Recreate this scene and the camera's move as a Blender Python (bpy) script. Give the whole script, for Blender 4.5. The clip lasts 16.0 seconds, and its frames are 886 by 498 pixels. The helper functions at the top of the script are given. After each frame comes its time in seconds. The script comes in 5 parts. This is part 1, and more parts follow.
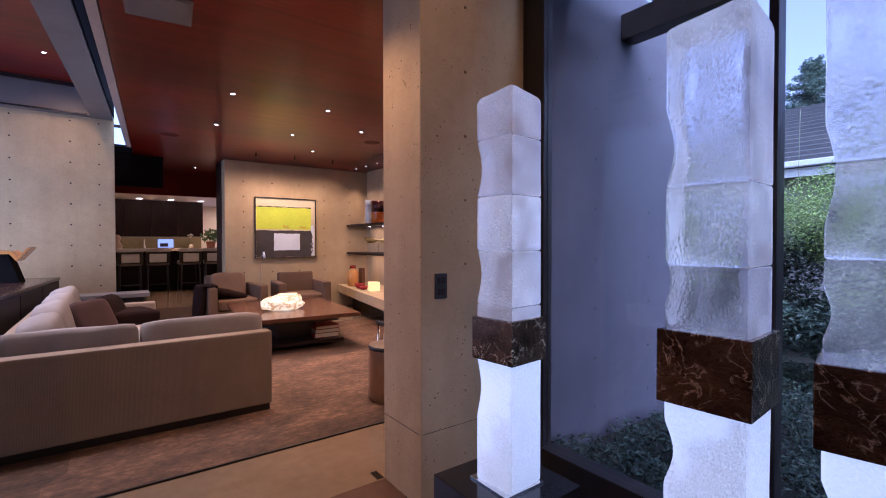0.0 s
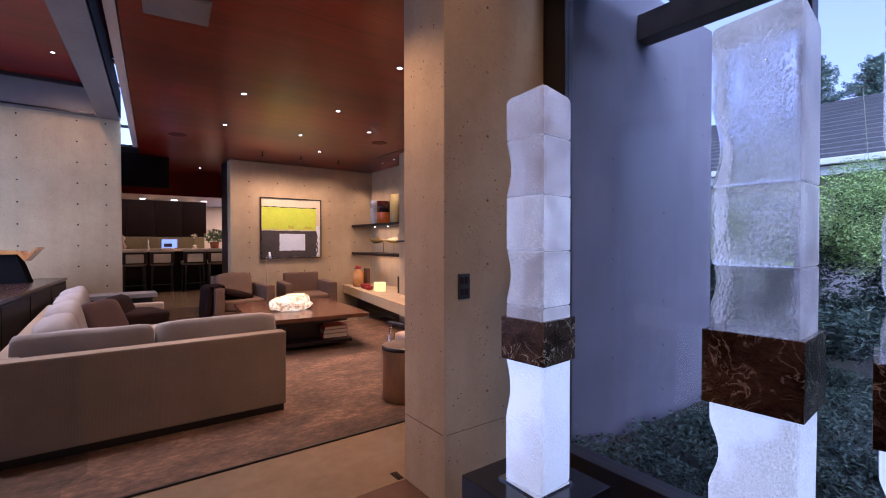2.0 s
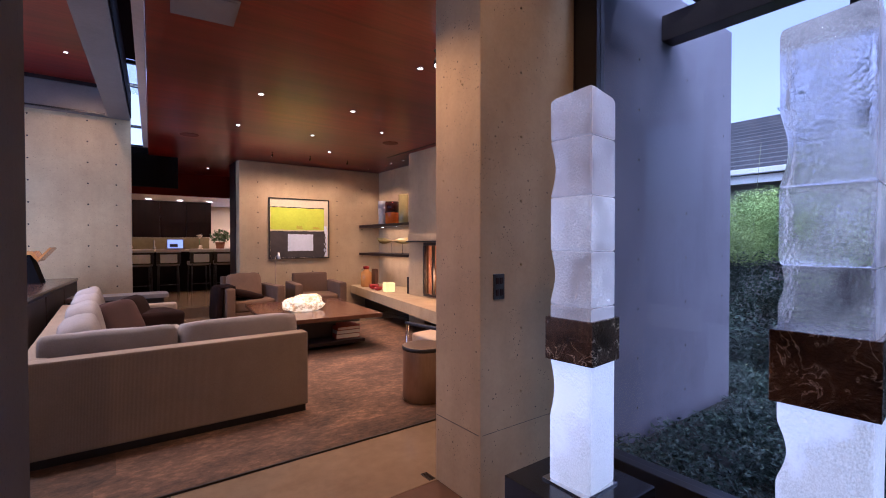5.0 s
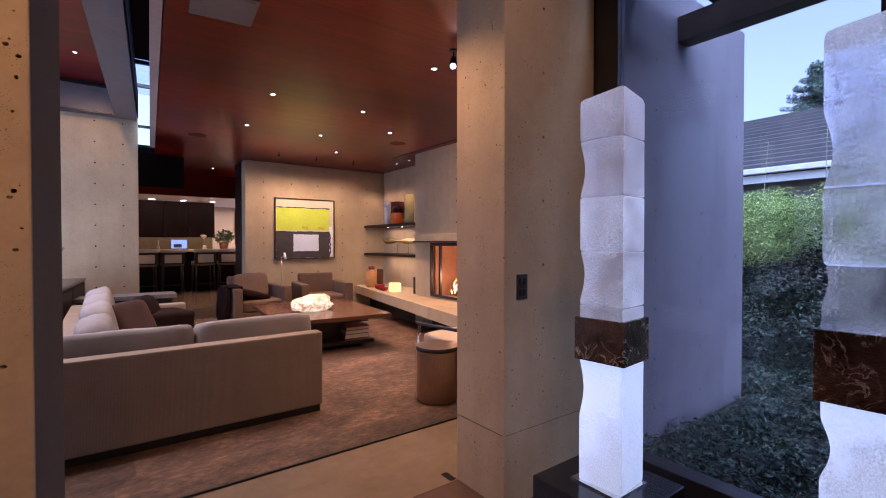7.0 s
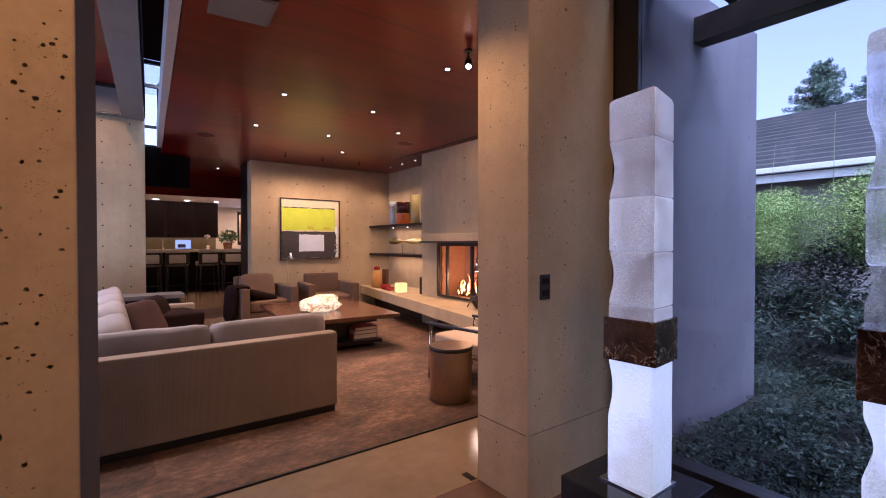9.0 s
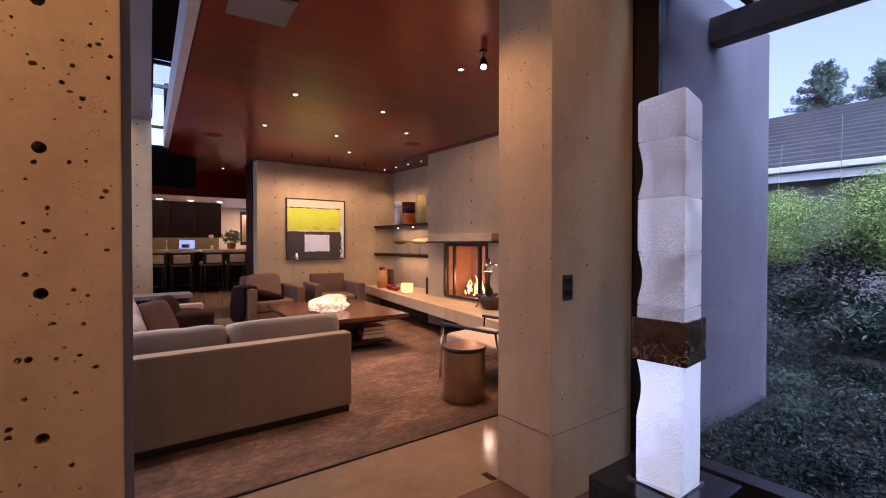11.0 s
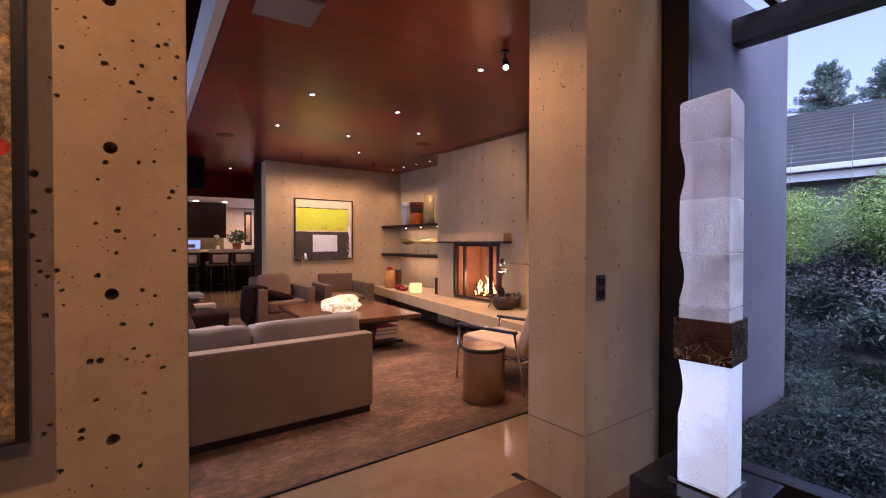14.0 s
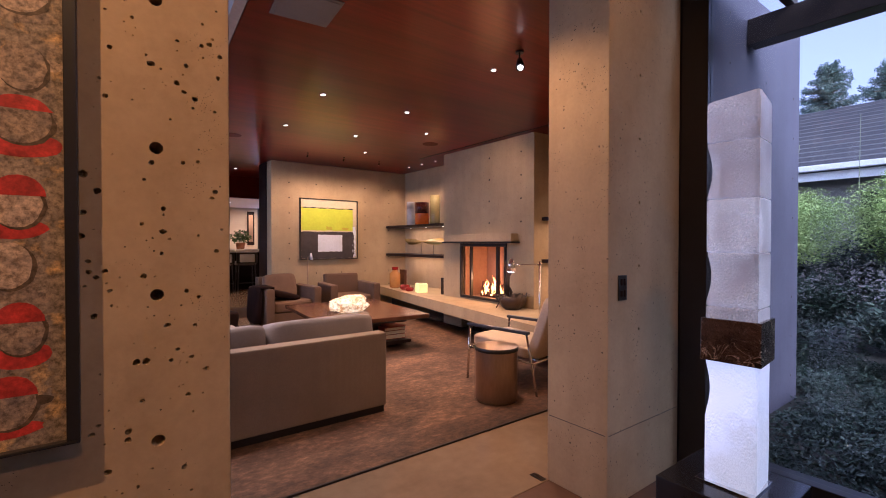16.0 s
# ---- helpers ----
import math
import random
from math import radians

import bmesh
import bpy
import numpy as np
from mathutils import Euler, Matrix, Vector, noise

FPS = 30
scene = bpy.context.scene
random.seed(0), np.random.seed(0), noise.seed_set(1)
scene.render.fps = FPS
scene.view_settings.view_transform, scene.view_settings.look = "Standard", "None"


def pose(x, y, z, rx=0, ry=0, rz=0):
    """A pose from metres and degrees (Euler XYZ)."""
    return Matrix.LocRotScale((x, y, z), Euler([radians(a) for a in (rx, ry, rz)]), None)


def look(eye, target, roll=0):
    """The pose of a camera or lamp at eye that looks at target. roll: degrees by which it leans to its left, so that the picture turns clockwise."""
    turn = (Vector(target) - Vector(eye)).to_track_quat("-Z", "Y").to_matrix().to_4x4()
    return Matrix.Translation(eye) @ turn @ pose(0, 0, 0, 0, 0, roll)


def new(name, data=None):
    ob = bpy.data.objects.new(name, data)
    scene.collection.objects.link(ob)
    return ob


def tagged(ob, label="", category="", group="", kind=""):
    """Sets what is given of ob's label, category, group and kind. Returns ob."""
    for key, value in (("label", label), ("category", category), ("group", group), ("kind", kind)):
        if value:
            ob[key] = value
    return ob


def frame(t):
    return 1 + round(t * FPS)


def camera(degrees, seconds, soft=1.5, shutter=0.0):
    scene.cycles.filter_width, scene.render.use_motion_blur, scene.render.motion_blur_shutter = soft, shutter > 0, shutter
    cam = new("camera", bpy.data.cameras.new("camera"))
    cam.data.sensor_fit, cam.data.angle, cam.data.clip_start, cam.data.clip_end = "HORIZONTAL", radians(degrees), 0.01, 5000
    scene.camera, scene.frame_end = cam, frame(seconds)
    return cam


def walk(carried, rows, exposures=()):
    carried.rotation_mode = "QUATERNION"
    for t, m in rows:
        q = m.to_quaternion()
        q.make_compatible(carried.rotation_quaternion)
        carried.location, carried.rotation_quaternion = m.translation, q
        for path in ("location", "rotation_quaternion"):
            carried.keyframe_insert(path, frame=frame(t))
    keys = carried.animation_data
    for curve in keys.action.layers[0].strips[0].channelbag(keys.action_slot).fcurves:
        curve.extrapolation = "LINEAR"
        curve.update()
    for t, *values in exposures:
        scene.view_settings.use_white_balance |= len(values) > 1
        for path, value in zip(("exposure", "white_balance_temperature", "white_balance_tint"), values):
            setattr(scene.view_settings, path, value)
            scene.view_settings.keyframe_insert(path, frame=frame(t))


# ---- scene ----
cam = camera(88.8, 16.0, 1.0)
PATH = [
    (0, pose(-0.0580, 0.1449, 1.2708, 89.028, 0.075, -36.080)),
    (2, pose(-0.1494, 0.2152, 1.2701, 89.076, 0.060, -36.187)),
    (4, pose(-0.2430, 0.2845, 1.2696, 89.117, 0.046, -36.297)),
    (6, pose(-0.3377, 0.3529, 1.2694, 89.152, 0.031, -36.409)),
    (8, pose(-0.4327, 0.4205, 1.2694, 89.180, 0.016, -36.521)),
    (10, pose(-0.5270, 0.4875, 1.2697, 89.201, 0.001, -36.633)),
    (12, pose(-0.6197, 0.5541, 1.2702, 89.216, -0.015, -36.744)),
    (14, pose(-0.7098, 0.6204, 1.2710, 89.224, -0.030, -36.852)),
    (16, pose(-0.7964, 0.6865, 1.2721, 89.225, -0.046, -36.956)),
]
walk(cam, PATH, exposures=((0, 1.00, 4540, 23), (4, 1.00, 4560, 22), (8.5, 0.99, 4730, 22), (11.5, 0.99, 4940, 24), (16, 0.99, 4930, 24)))

# ---- world and daylight ----
world = bpy.data.worlds.new("sky")
scene.world = world
world.use_nodes = True
wn = world.node_tree
sky = wn.nodes.new("ShaderNodeTexSky")
sky.sky_type, sky.sun_disc = "NISHITA", False
sky.sun_elevation, sky.sun_rotation = radians(32), radians(200)
sky.dust_density, sky.air_density = 5.0, 0.8
haze = wn.nodes.new("ShaderNodeHueSaturation")
haze.inputs["Hue"].default_value = 0.53
haze.inputs["Saturation"].default_value, haze.inputs["Value"].default_value = 0.60, 1.38
wn.links.new(sky.outputs[0], haze.inputs["Color"])
wn.links.new(haze.outputs[0], wn.nodes["Background"].inputs[0])
wn.nodes["Background"].inputs[1].default_value = 0.15
sun = new("sun", bpy.data.lights.new("sun", "SUN"))
sun.data.energy, sun.data.angle, sun.data.color = 0.5, radians(12), (1.0, 0.96, 0.9)
sun.matrix_world = look((0, 0, 10), (-2.5, 6, 0))

WARM = (1.0, 0.565, 0.265)


def spot(at, to, watts, size=70, blend=0.6, colour=WARM, radius=0.03):
    ob = new("spot_light", bpy.data.lights.new("spot_light", "SPOT"))
    ob.data.energy, ob.data.spot_size, ob.data.spot_blend = watts, radians(size), blend
    ob.data.color, ob.data.shadow_soft_size = colour, radius
    ob.matrix_world = look(at, to)
    return ob


def area(at, to, watts, sx, sy, colour=WARM):
    ob = new("area_light", bpy.data.lights.new("area_light", "AREA"))
    ob.data.shape, ob.data.size, ob.data.size_y = "RECTANGLE", sx, sy
    ob.data.energy, ob.data.color = watts, colour
    ob.matrix_world = look(at, to)
    return ob


def point(at, watts, colour=WARM, radius=0.05):
    ob = new("point_light", bpy.data.lights.new("point_light", "POINT"))
    ob.data.energy, ob.data.color, ob.data.shadow_soft_size = watts, colour, radius
    ob.location = at
    return ob


CEIL = 2.665
DOWNLIGHTS = [(0.87, 4.78), (1.81, 4.79), (1.73, 3.37), (0.95, 6.11), (2.51, 5.44), (1.85, 6.10), (2.45, 7.0), (1.2, 9.8)]
for dx, dy in DOWNLIGHTS:
    spot((dx, dy, CEIL - 0.03), (dx, dy, 0), 76, 95, 0.8)
# wall washers on the picture wall and the chimney breast
for wx, wk in ((1.75, 26), (2.35, 40), (3.1, 30)):
    spot((wx, 7.70, CEIL - 0.17), (wx, 8.47, 1.2), wk * 0.8, 125, 1.0)
spot((1.62, 2.96, 2.52), (3.4, 5.2, 1.2), 26, 60, 0.8)
# added wash for the chimney breast, without a fitting
spot((2.6, 4.6, CEIL - 0.03), (3.52, 5.2, 1.9), 12, 90, 0.9)
spot((-0.67, 7.1, 3.40), (-0.67, 7.0, 0), 60, 90, 0.8)
# added wash for the left wall, without a fitting
spot((-0.5, 7.2, 3.40), (-0.6, 8.3, 1.9), 20, 100, 0.9)

# three unseen west-bay downlights, added to brighten sofa and left wall
for wx, wy, wk in ((-1.5, 4.6, 105), (-1.5, 6.2, 105), (-0.75, 4.2, 130)):
    spot((wx, wy, 3.42), (wx, wy, 0), wk, 95, 0.8, (1.0, 0.70, 0.45))
# cool fill from the west, added as daylight of an unseen, assumed window
area((-2.62, 6.5, 1.75), (0, 6.2, 0.6), 36, 3.2, 2.8, (0.62, 0.74, 1.0))

# ---- materials ----


def material(name, colour, rough=0.6, metal=0.0, **extra):
    m = bpy.data.materials.new(name)
    m.use_nodes = True
    b = m.node_tree.nodes["Principled BSDF"]
    b.inputs["Base Color"].default_value = (*colour, 1)
    b.inputs["Roughness"].default_value = rough
    b.inputs["Metallic"].default_value = metal
    for k, v in extra.items():
        b.inputs[k.replace("_", " ")].default_value = v
    return m


def link(m, a, b):
    m.node_tree.links.new(a, b)


def node(m, kind, **values):
    n = m.node_tree.nodes.new(kind)
    for k, v in values.items():
        n.inputs[k.replace("_", " ")].default_value = v
    return n


def coords(m, stretch=(1, 1, 1)):
    g = node(m, "ShaderNodeNewGeometry")
    p = node(m, "ShaderNodeMapping")
    p.inputs["Scale"].default_value = stretch
    link(m, g.outputs["Position"], p.inputs["Vector"])
    return p.outputs[0]


def ramp(m, fac, stops):
    r = node(m, "ShaderNodeValToRGB")
    while len(r.color_ramp.elements) < len(stops):
        r.color_ramp.elements.new(0.5)
    for e, (p, c) in zip(r.color_ramp.elements, stops):
        e.position, e.color = p, (*c, 1)
    link(m, fac, r.inputs[0])
    return r.outputs[0]


def mix(m, fac, a, b, blend="MIX"):
    n = node(m, "ShaderNodeMix")
    n.data_type, n.blend_type = "RGBA", blend
    for sock, v in ((n.inputs[0], fac), (n.inputs[6], a), (n.inputs[7], b)):
        if isinstance(v, (int, float)):
            sock.default_value = v
        elif isinstance(v, tuple):
            sock.default_value = (*v, 1)
        else:
            link(m, v, sock)
    return n.outputs[2]


def bsdf(m):
    return m.node_tree.nodes["Principled BSDF"]


def bump(m, height, strength=0.3, distance=0.004):
    n = node(m, "ShaderNodeBump", Strength=strength, Distance=distance)
    link(m, height, n.inputs["Height"])
    link(m, n.outputs[0], bsdf(m).inputs["Normal"])


def noisy(m, vec, scale, detail=6, rough=0.6):
    n = node(m, "ShaderNodeTexNoise", Scale=scale, Detail=detail, Roughness=rough)
    link(m, vec, n.inputs["Vector"])
    return n.outputs["Fac"]


def two_scale(name, c1, c2, big=1.5, fine=30, rough=0.6, bumps=0.15, stretch=(1, 1, 1), metal=0.0, dist=0.003):
    """A surface with broad blotches and fine grain between two colours."""
    m = material(name, c1, rough, metal)
    v = coords(m, stretch)
    a, b = noisy(m, v, big), noisy(m, v, fine)
    col = mix(m, ramp(m, a, ((0.3, (0, 0, 0)), (0.7, (1, 1, 1)))), c1, c2)
    col = mix(m, 0.35, col, ramp(m, b, ((0.3, (0.6, 0.6, 0.6)), (0.7, (1, 1, 1)))), "MULTIPLY")
    link(m, col, bsdf(m).inputs["Base Color"])
    bump(m, b, bumps, dist)
    return m


def concrete(name, c1, c2, pits=0.6, size=34.0, often=0.50):
    """Board-smooth cast concrete: cloudy tone, fine sand, scattered air holes."""
    m = material(name, c1, 0.75)
    v = coords(m)
    a, b = noisy(m, v, 1.1, 5), noisy(m, v, 55)
    col = mix(m, ramp(m, a, ((0.32, (0, 0, 0)), (0.68, (1, 1, 1)))), c1, c2)
    col = mix(m, 0.25, col, ramp(m, b, ((0.3, (0.62, 0.62, 0.62)), (0.7, (1, 1, 1)))), "MULTIPLY")
    mottle = ramp(m, noisy(m, v, 6.5, 9, 0.72), ((0.34, (0.66, 0.63, 0.60)), (0.5, (0.94, 0.94, 0.94)), (0.68, (1.10, 1.09, 1.07))))
    col = mix(m, 0.25 + 0.45 * max(0.0, pits - 0.8) / 0.2, col, mottle, "MULTIPLY")
    runs = ramp(m, noisy(m, coords(m, (3.0, 3.0, 0.25)), 1.6, 4, 0.6), ((0.36, (0.78, 0.76, 0.74)), (0.56, (1, 1, 1))))
    col = mix(m, 0.35, col, runs, "MULTIPLY")
    pit = None
    for scale, gate_scale, limit in ((size, 13.0, often), (size * 2.3, 7.0, often - 0.02)):
        vo = node(m, "ShaderNodeTexVoronoi", Scale=scale, Randomness=1.0)
        link(m, v, vo.inputs["Vector"])
        ragged = node(m, "ShaderNodeMath")
        ragged.operation = "MULTIPLY_ADD"
        ragged.inputs[1].default_value, ragged.inputs[2].default_value = 0.5, -0.25
        link(m, noisy(m, v, scale * 2.5, 2), ragged.inputs[0])
        total = node(m, "ShaderNodeMath")
        link(m, vo.outputs["Distance"], total.inputs[0])
        link(m, ragged.outputs[0], total.inputs[1])
        gate = ramp(m, noisy(m, v, gate_scale, 2), ((limit, (0, 0, 0)), (limit + 0.03, (1, 1, 1))))
        hole = ramp(m, total.outputs[0], ((0.12, (1, 1, 1)), (0.17, (0, 0, 0))))
        layer = mix(m, 1.0, hole, gate, "MULTIPLY")
        pit = layer if pit is None else mix(m, 1.0, pit, layer, "LIGHTEN")
    pit2 = mix(m, pits, (0, 0, 0), pit)
    # pits are painted near black: the shade inside them is in the colour
    col = mix(m, pit2, col, (0.022, 0.016, 0.012))
    link(m, col, bsdf(m).inputs["Base Color"])
    h = mix(m, 1.0, mix(m, 0.12, (1, 1, 1), b), pit2, "SUBTRACT")
    bump(m, h, 0.5, 0.006)
    return m


def emitter(name, colour, strength):
    m = material(name, (0, 0, 0), 0.5)
    b = bsdf(m)
    b.inputs["Emission Color"].default_value = (*colour, 1)
    b.inputs["Emission Strength"].default_value = strength
    return m


M_CONC = concrete("cast_concrete", (0.345, 0.26, 0.150), (0.455, 0.355, 0.215), 0.8, 34, 0.56)
M_CONC_PIT = concrete("pitted_concrete", (0.37, 0.265, 0.140), (0.47, 0.35, 0.195), 0.9, 70, 0.60)
M_CONC_FINE = concrete("fine_concrete", (0.42, 0.315, 0.172), (0.51, 0.395, 0.225), 0.3, 24)
# the garden wall's shade and blue haze are put into this dark tone
M_CONC_OUT_SHADED = concrete("outdoor_concrete_shaded", (0.076, 0.072, 0.104), (0.108, 0.102, 0.140), 0.2, 24)
M_FLOOR = two_scale("polished_concrete", (0.19, 0.135, 0.085), (0.27, 0.20, 0.13), 1.2, 14, 0.16, 0.03)
M_FLOOR_RED = two_scale("brown_stained_concrete", (0.095, 0.056, 0.039), (0.14, 0.083, 0.056), 1.5, 14, 0.25, 0.03)
M_RUG = two_scale("hide_rug", (0.042, 0.019, 0.010), (0.165, 0.088, 0.047), 3.0, 46, 0.75, 0.5, (1, 1.3, 1), 0, 0.006)
# nap brushed both ways: pale flecks in drifts
rug_flecks = ramp(M_RUG, noisy(M_RUG, coords(M_RUG, (1, 1.5, 1)), 17, 7, 0.72), ((0.38, (0.50, 0.47, 0.44)), (0.52, (1, 1, 1)), (0.68, (2.0, 1.95, 1.9))))
link(M_RUG, mix(M_RUG, 0.8, bsdf(M_RUG).inputs["Base Color"].links[0].from_socket, rug_flecks, "MULTIPLY"), bsdf(M_RUG).inputs["Base Color"])
hides = node(M_RUG, "ShaderNodeTexVoronoi", Scale=1.15, Randomness=0.3)
hides.distance = "CHEBYCHEV"
link(M_RUG, coords(M_RUG), hides.inputs["Vector"])
rug_col = bsdf(M_RUG).inputs["Base Color"].links[0].from_socket
tone = ramp(M_RUG, hides.outputs["Color"], ((0.2, (0.62, 0.60, 0.58)), (0.8, (1.12, 1.12, 1.12))))
link(M_RUG, mix(M_RUG, 1.0, rug_col, tone, "MULTIPLY"), bsdf(M_RUG).inputs["Base Color"])
M_WOOD = material("red_mahogany_veneer", (0.2, 0.02, 0.01), 0.26)
wv = coords(M_WOOD, (0.5, 1.1, 1))
wc = mix(M_WOOD, ramp(M_WOOD, noisy(M_WOOD, wv, 0.9, 1, 0.3), ((0.25, (0, 0, 0)), (0.68, (1, 1, 1)))), (0.25, 0.014, 0.006), (0.10, 0.008, 0.005))
link(M_WOOD, wc, bsdf(M_WOOD).inputs["Base Color"])
streaks = noisy(M_WOOD, coords(M_WOOD, (0.25, 5.0, 1)), 1.6, 3, 0.5)
wc = mix(M_WOOD, 0.5, wc, ramp(M_WOOD, streaks, ((0.35, (0.45, 0.38, 0.34)), (0.65, (1.1, 1.1, 1.1)))), "MULTIPLY")
figure = noisy(M_WOOD, coords(M_WOOD, (0.6, 14.0, 1)), 2.2, 5, 0.65)
wc = mix(M_WOOD, 0.45, wc, ramp(M_WOOD, figure, ((0.36, (0.5, 0.42, 0.38)), (0.6, (1.15, 1.15, 1.15)))), "MULTIPLY")
link(M_WOOD, wc, bsdf(M_WOOD).inputs["Base Color"])
bsdf(M_WOOD).inputs["Roughness"].default_value = 0.28
bsdf(M_WOOD).inputs["Specular IOR Level"].default_value = 0.42
bsdf(M_WOOD).inputs["Specular Tint"].default_value = (1.0, 0.52, 0.32, 1)
M_TABLE = two_scale("walnut_table", (0.125, 0.056, 0.029), (0.075, 0.032, 0.017), 2.0, 14, 0.22, 0.05, (5, 0.5, 1))
M_DARKWOOD = two_scale("dark_wood", (0.016, 0.009, 0.009), (0.026, 0.013, 0.012), 2.0, 16, 0.45, 0.04, (4, 4, 0.5))
bsdf(M_DARKWOOD).inputs["Specular IOR Level"].default_value = 0.22
M_BLACK = two_scale("black_steel", (0.012, 0.011, 0.012), (0.022, 0.02, 0.02), 3, 40, 0.35, 0.05)
M_GREYSTEEL = two_scale("grey_painted_steel", (0.17, 0.15, 0.14), (0.21, 0.19, 0.175), 2, 40, 0.5, 0.04)
# paler copy of the grey steel; light on the fascia is put into colour
M_FASCIA_LIT = two_scale("lit_grey_steel", (0.48, 0.46, 0.44), (0.55, 0.52, 0.50), 2, 40, 0.45, 0.04)
M_MATT = material("matt_black", (0.008, 0.007, 0.008), 0.95, 0.0, Specular_IOR_Level=0.1)
M_CHROME = material("chrome", (0.75, 0.73, 0.70), 0.12, 1.0)
M_BRUSHED = two_scale("brushed_bronze", (0.42, 0.31, 0.22), (0.50, 0.38, 0.28), 3, 60, 0.32, 0.05, (1, 1, 0.2), 0.9)
M_SOFA = two_scale("sofa_fabric", (0.25, 0.195, 0.146), (0.325, 0.25, 0.187), 2.5, 160, 0.95, 0.5)
ribs = node(M_SOFA, "ShaderNodeTexWave", Scale=48.0, Distortion=0.8, Detail=2.0)
ribs.bands_direction = "X"
link(M_SOFA, coords(M_SOFA), ribs.inputs["Vector"])
cord = mix(M_SOFA, 0.3, ribs.outputs["Color"], bsdf(M_SOFA).inputs["Normal"].links[0].from_node.inputs["Height"].links[0].from_socket)
bump(M_SOFA, cord, 0.2, 0.003)
wale = mix(M_SOFA, 0.1, bsdf(M_SOFA).inputs["Base Color"].links[0].from_socket, ramp(M_SOFA, ribs.outputs["Color"], ((0.1, (0.66, 0.64, 0.62)), (0.6, (1.08, 1.08, 1.08)))), "MULTIPLY")
link(M_SOFA, wale, bsdf(M_SOFA).inputs["Base Color"])
M_CUSHION = two_scale("cushion_fabric", (0.245, 0.212, 0.200), (0.315, 0.275, 0.262), 3.0, 150, 0.95, 0.4)
M_BROWNCLOTH = two_scale("brown_plush", (0.009, 0.0045, 0.004), (0.018, 0.008, 0.007), 4.0, 90, 0.9, 0.6)
bsdf(M_BROWNCLOTH).inputs["Specular IOR Level"].default_value = 0.1
M_ARMCHAIR = two_scale("armchair_fabric", (0.115, 0.068, 0.039), (0.155, 0.092, 0.054), 3.0, 120, 0.95, 0.5)
M_LAMP = emitter("lamp_glow", (1.0, 0.86, 0.66), 6)
M_WHITE = two_scale("white_plaster", (0.72, 0.66, 0.56), (0.78, 0.72, 0.62), 1.5, 40, 0.8, 0.05)

# ---- mesh helpers ----


def add_box(bm, lo, hi, bevel=0.0, turn=None):
    """A box from corner to corner, its edges rounded by bevel."""
    size = [h - l for l, h in zip(lo, hi)]
    mid = [(h + l) / 2 for l, h in zip(lo, hi)]
    m = Matrix.Translation(mid) @ Matrix.Diagonal((*size, 1))
    if turn is not None:
        m = turn @ m
    made = bmesh.ops.create_cube(bm, size=1.0, matrix=m)["verts"]
    if bevel:
        edges = list({e for v in made for e in v.link_edges})
        bmesh.ops.bevel(bm, geom=edges, offset=bevel, segments=2, affect="EDGES", profile=0.6)
    return made


def add_tube(bm, a, b, r1, r2=None, seg=16, caps=True):
    a, b = Vector(a), Vector(b)
    d = b - a
    m = Matrix.Translation((a + b) / 2) @ d.to_track_quat("Z", "Y").to_matrix().to_4x4()
    return bmesh.ops.create_cone(bm, cap_ends=caps, segments=seg, radius1=r1, radius2=r1 if r2 is None else r2, depth=d.length, matrix=m)["verts"]


def finish(bm, name, mat, smooth=False):
    me = bpy.data.meshes.new(name)
    bmesh.ops.recalc_face_normals(bm, faces=bm.faces)
    if smooth:
        for f in bm.faces:
            f.smooth = True
    bm.to_mesh(me)
    bm.free()
    me.materials.append(mat)
    return me


def part(name, bm, mat, parent, label="", smooth=False):
    ob = new(name, finish(bm, name, mat, smooth))
    ob.parent = parent
    if label:
        ob["label"] = label
    return ob


def box_part(name, lo, hi, mat, parent, bevel=0.0, label="", smooth=False):
    bm = bmesh.new()
    add_box(bm, lo, hi, bevel)
    return part(name, bm, mat, parent, label, smooth)


def tube_part(name, a, b, r, mat, parent, label="", r2=None, seg=16):
    bm = bmesh.new()
    add_tube(bm, a, b, r, r2, seg)
    ob = part(name, bm, mat, parent, label)
    for f in ob.data.polygons:
        f.use_smooth = len(f.vertices) == 4
    return ob


def thing(name, label, category, at=(0, 0, 0), turn=0.0, group="", kind=""):
    ob = new(name)
    ob.empty_display_size = 0.1
    ob.matrix_world = pose(*at, 0, 0, turn)
    return tagged(ob, label, category, group, kind)


def structure(name, boxes, mat, label, category, bevel=0.0):
    bm = bmesh.new()
    for lo, hi in boxes:
        add_box(bm, lo, hi, bevel)
    return tagged(new(name, finish(bm, name, mat)), label, category, kind="structure")


def slab(name, outline, z0, z1, mat, label, category):
    """A level plate with a straight-sided outline."""
    bm = bmesh.new()
    low = [bm.verts.new((x, y, z0)) for x, y in outline]
    high = [bm.verts.new((x, y, z1)) for x, y in outline]
    bm.faces.new(low)
    bm.faces.new(high)
    n = len(low)
    for i in range(n):
        bm.faces.new((low[i], low[(i + 1) % n], high[(i + 1) % n], high[i]))
    return tagged(new(name, finish(bm, name, mat)), label, category, kind="structure")


def add_prism(bm, pts, step):
    """Extrudes a flat outline by the vector step."""
    a = [bm.verts.new(p) for p in pts]
    b = [bm.verts.new(Vector(p) + Vector(step)) for p in pts]
    bm.faces.new(a), bm.faces.new(b)
    for i in range(len(a)):
        j = (i + 1) % len(a)
        bm.faces.new((a[i], a[j], b[j], b[i]))


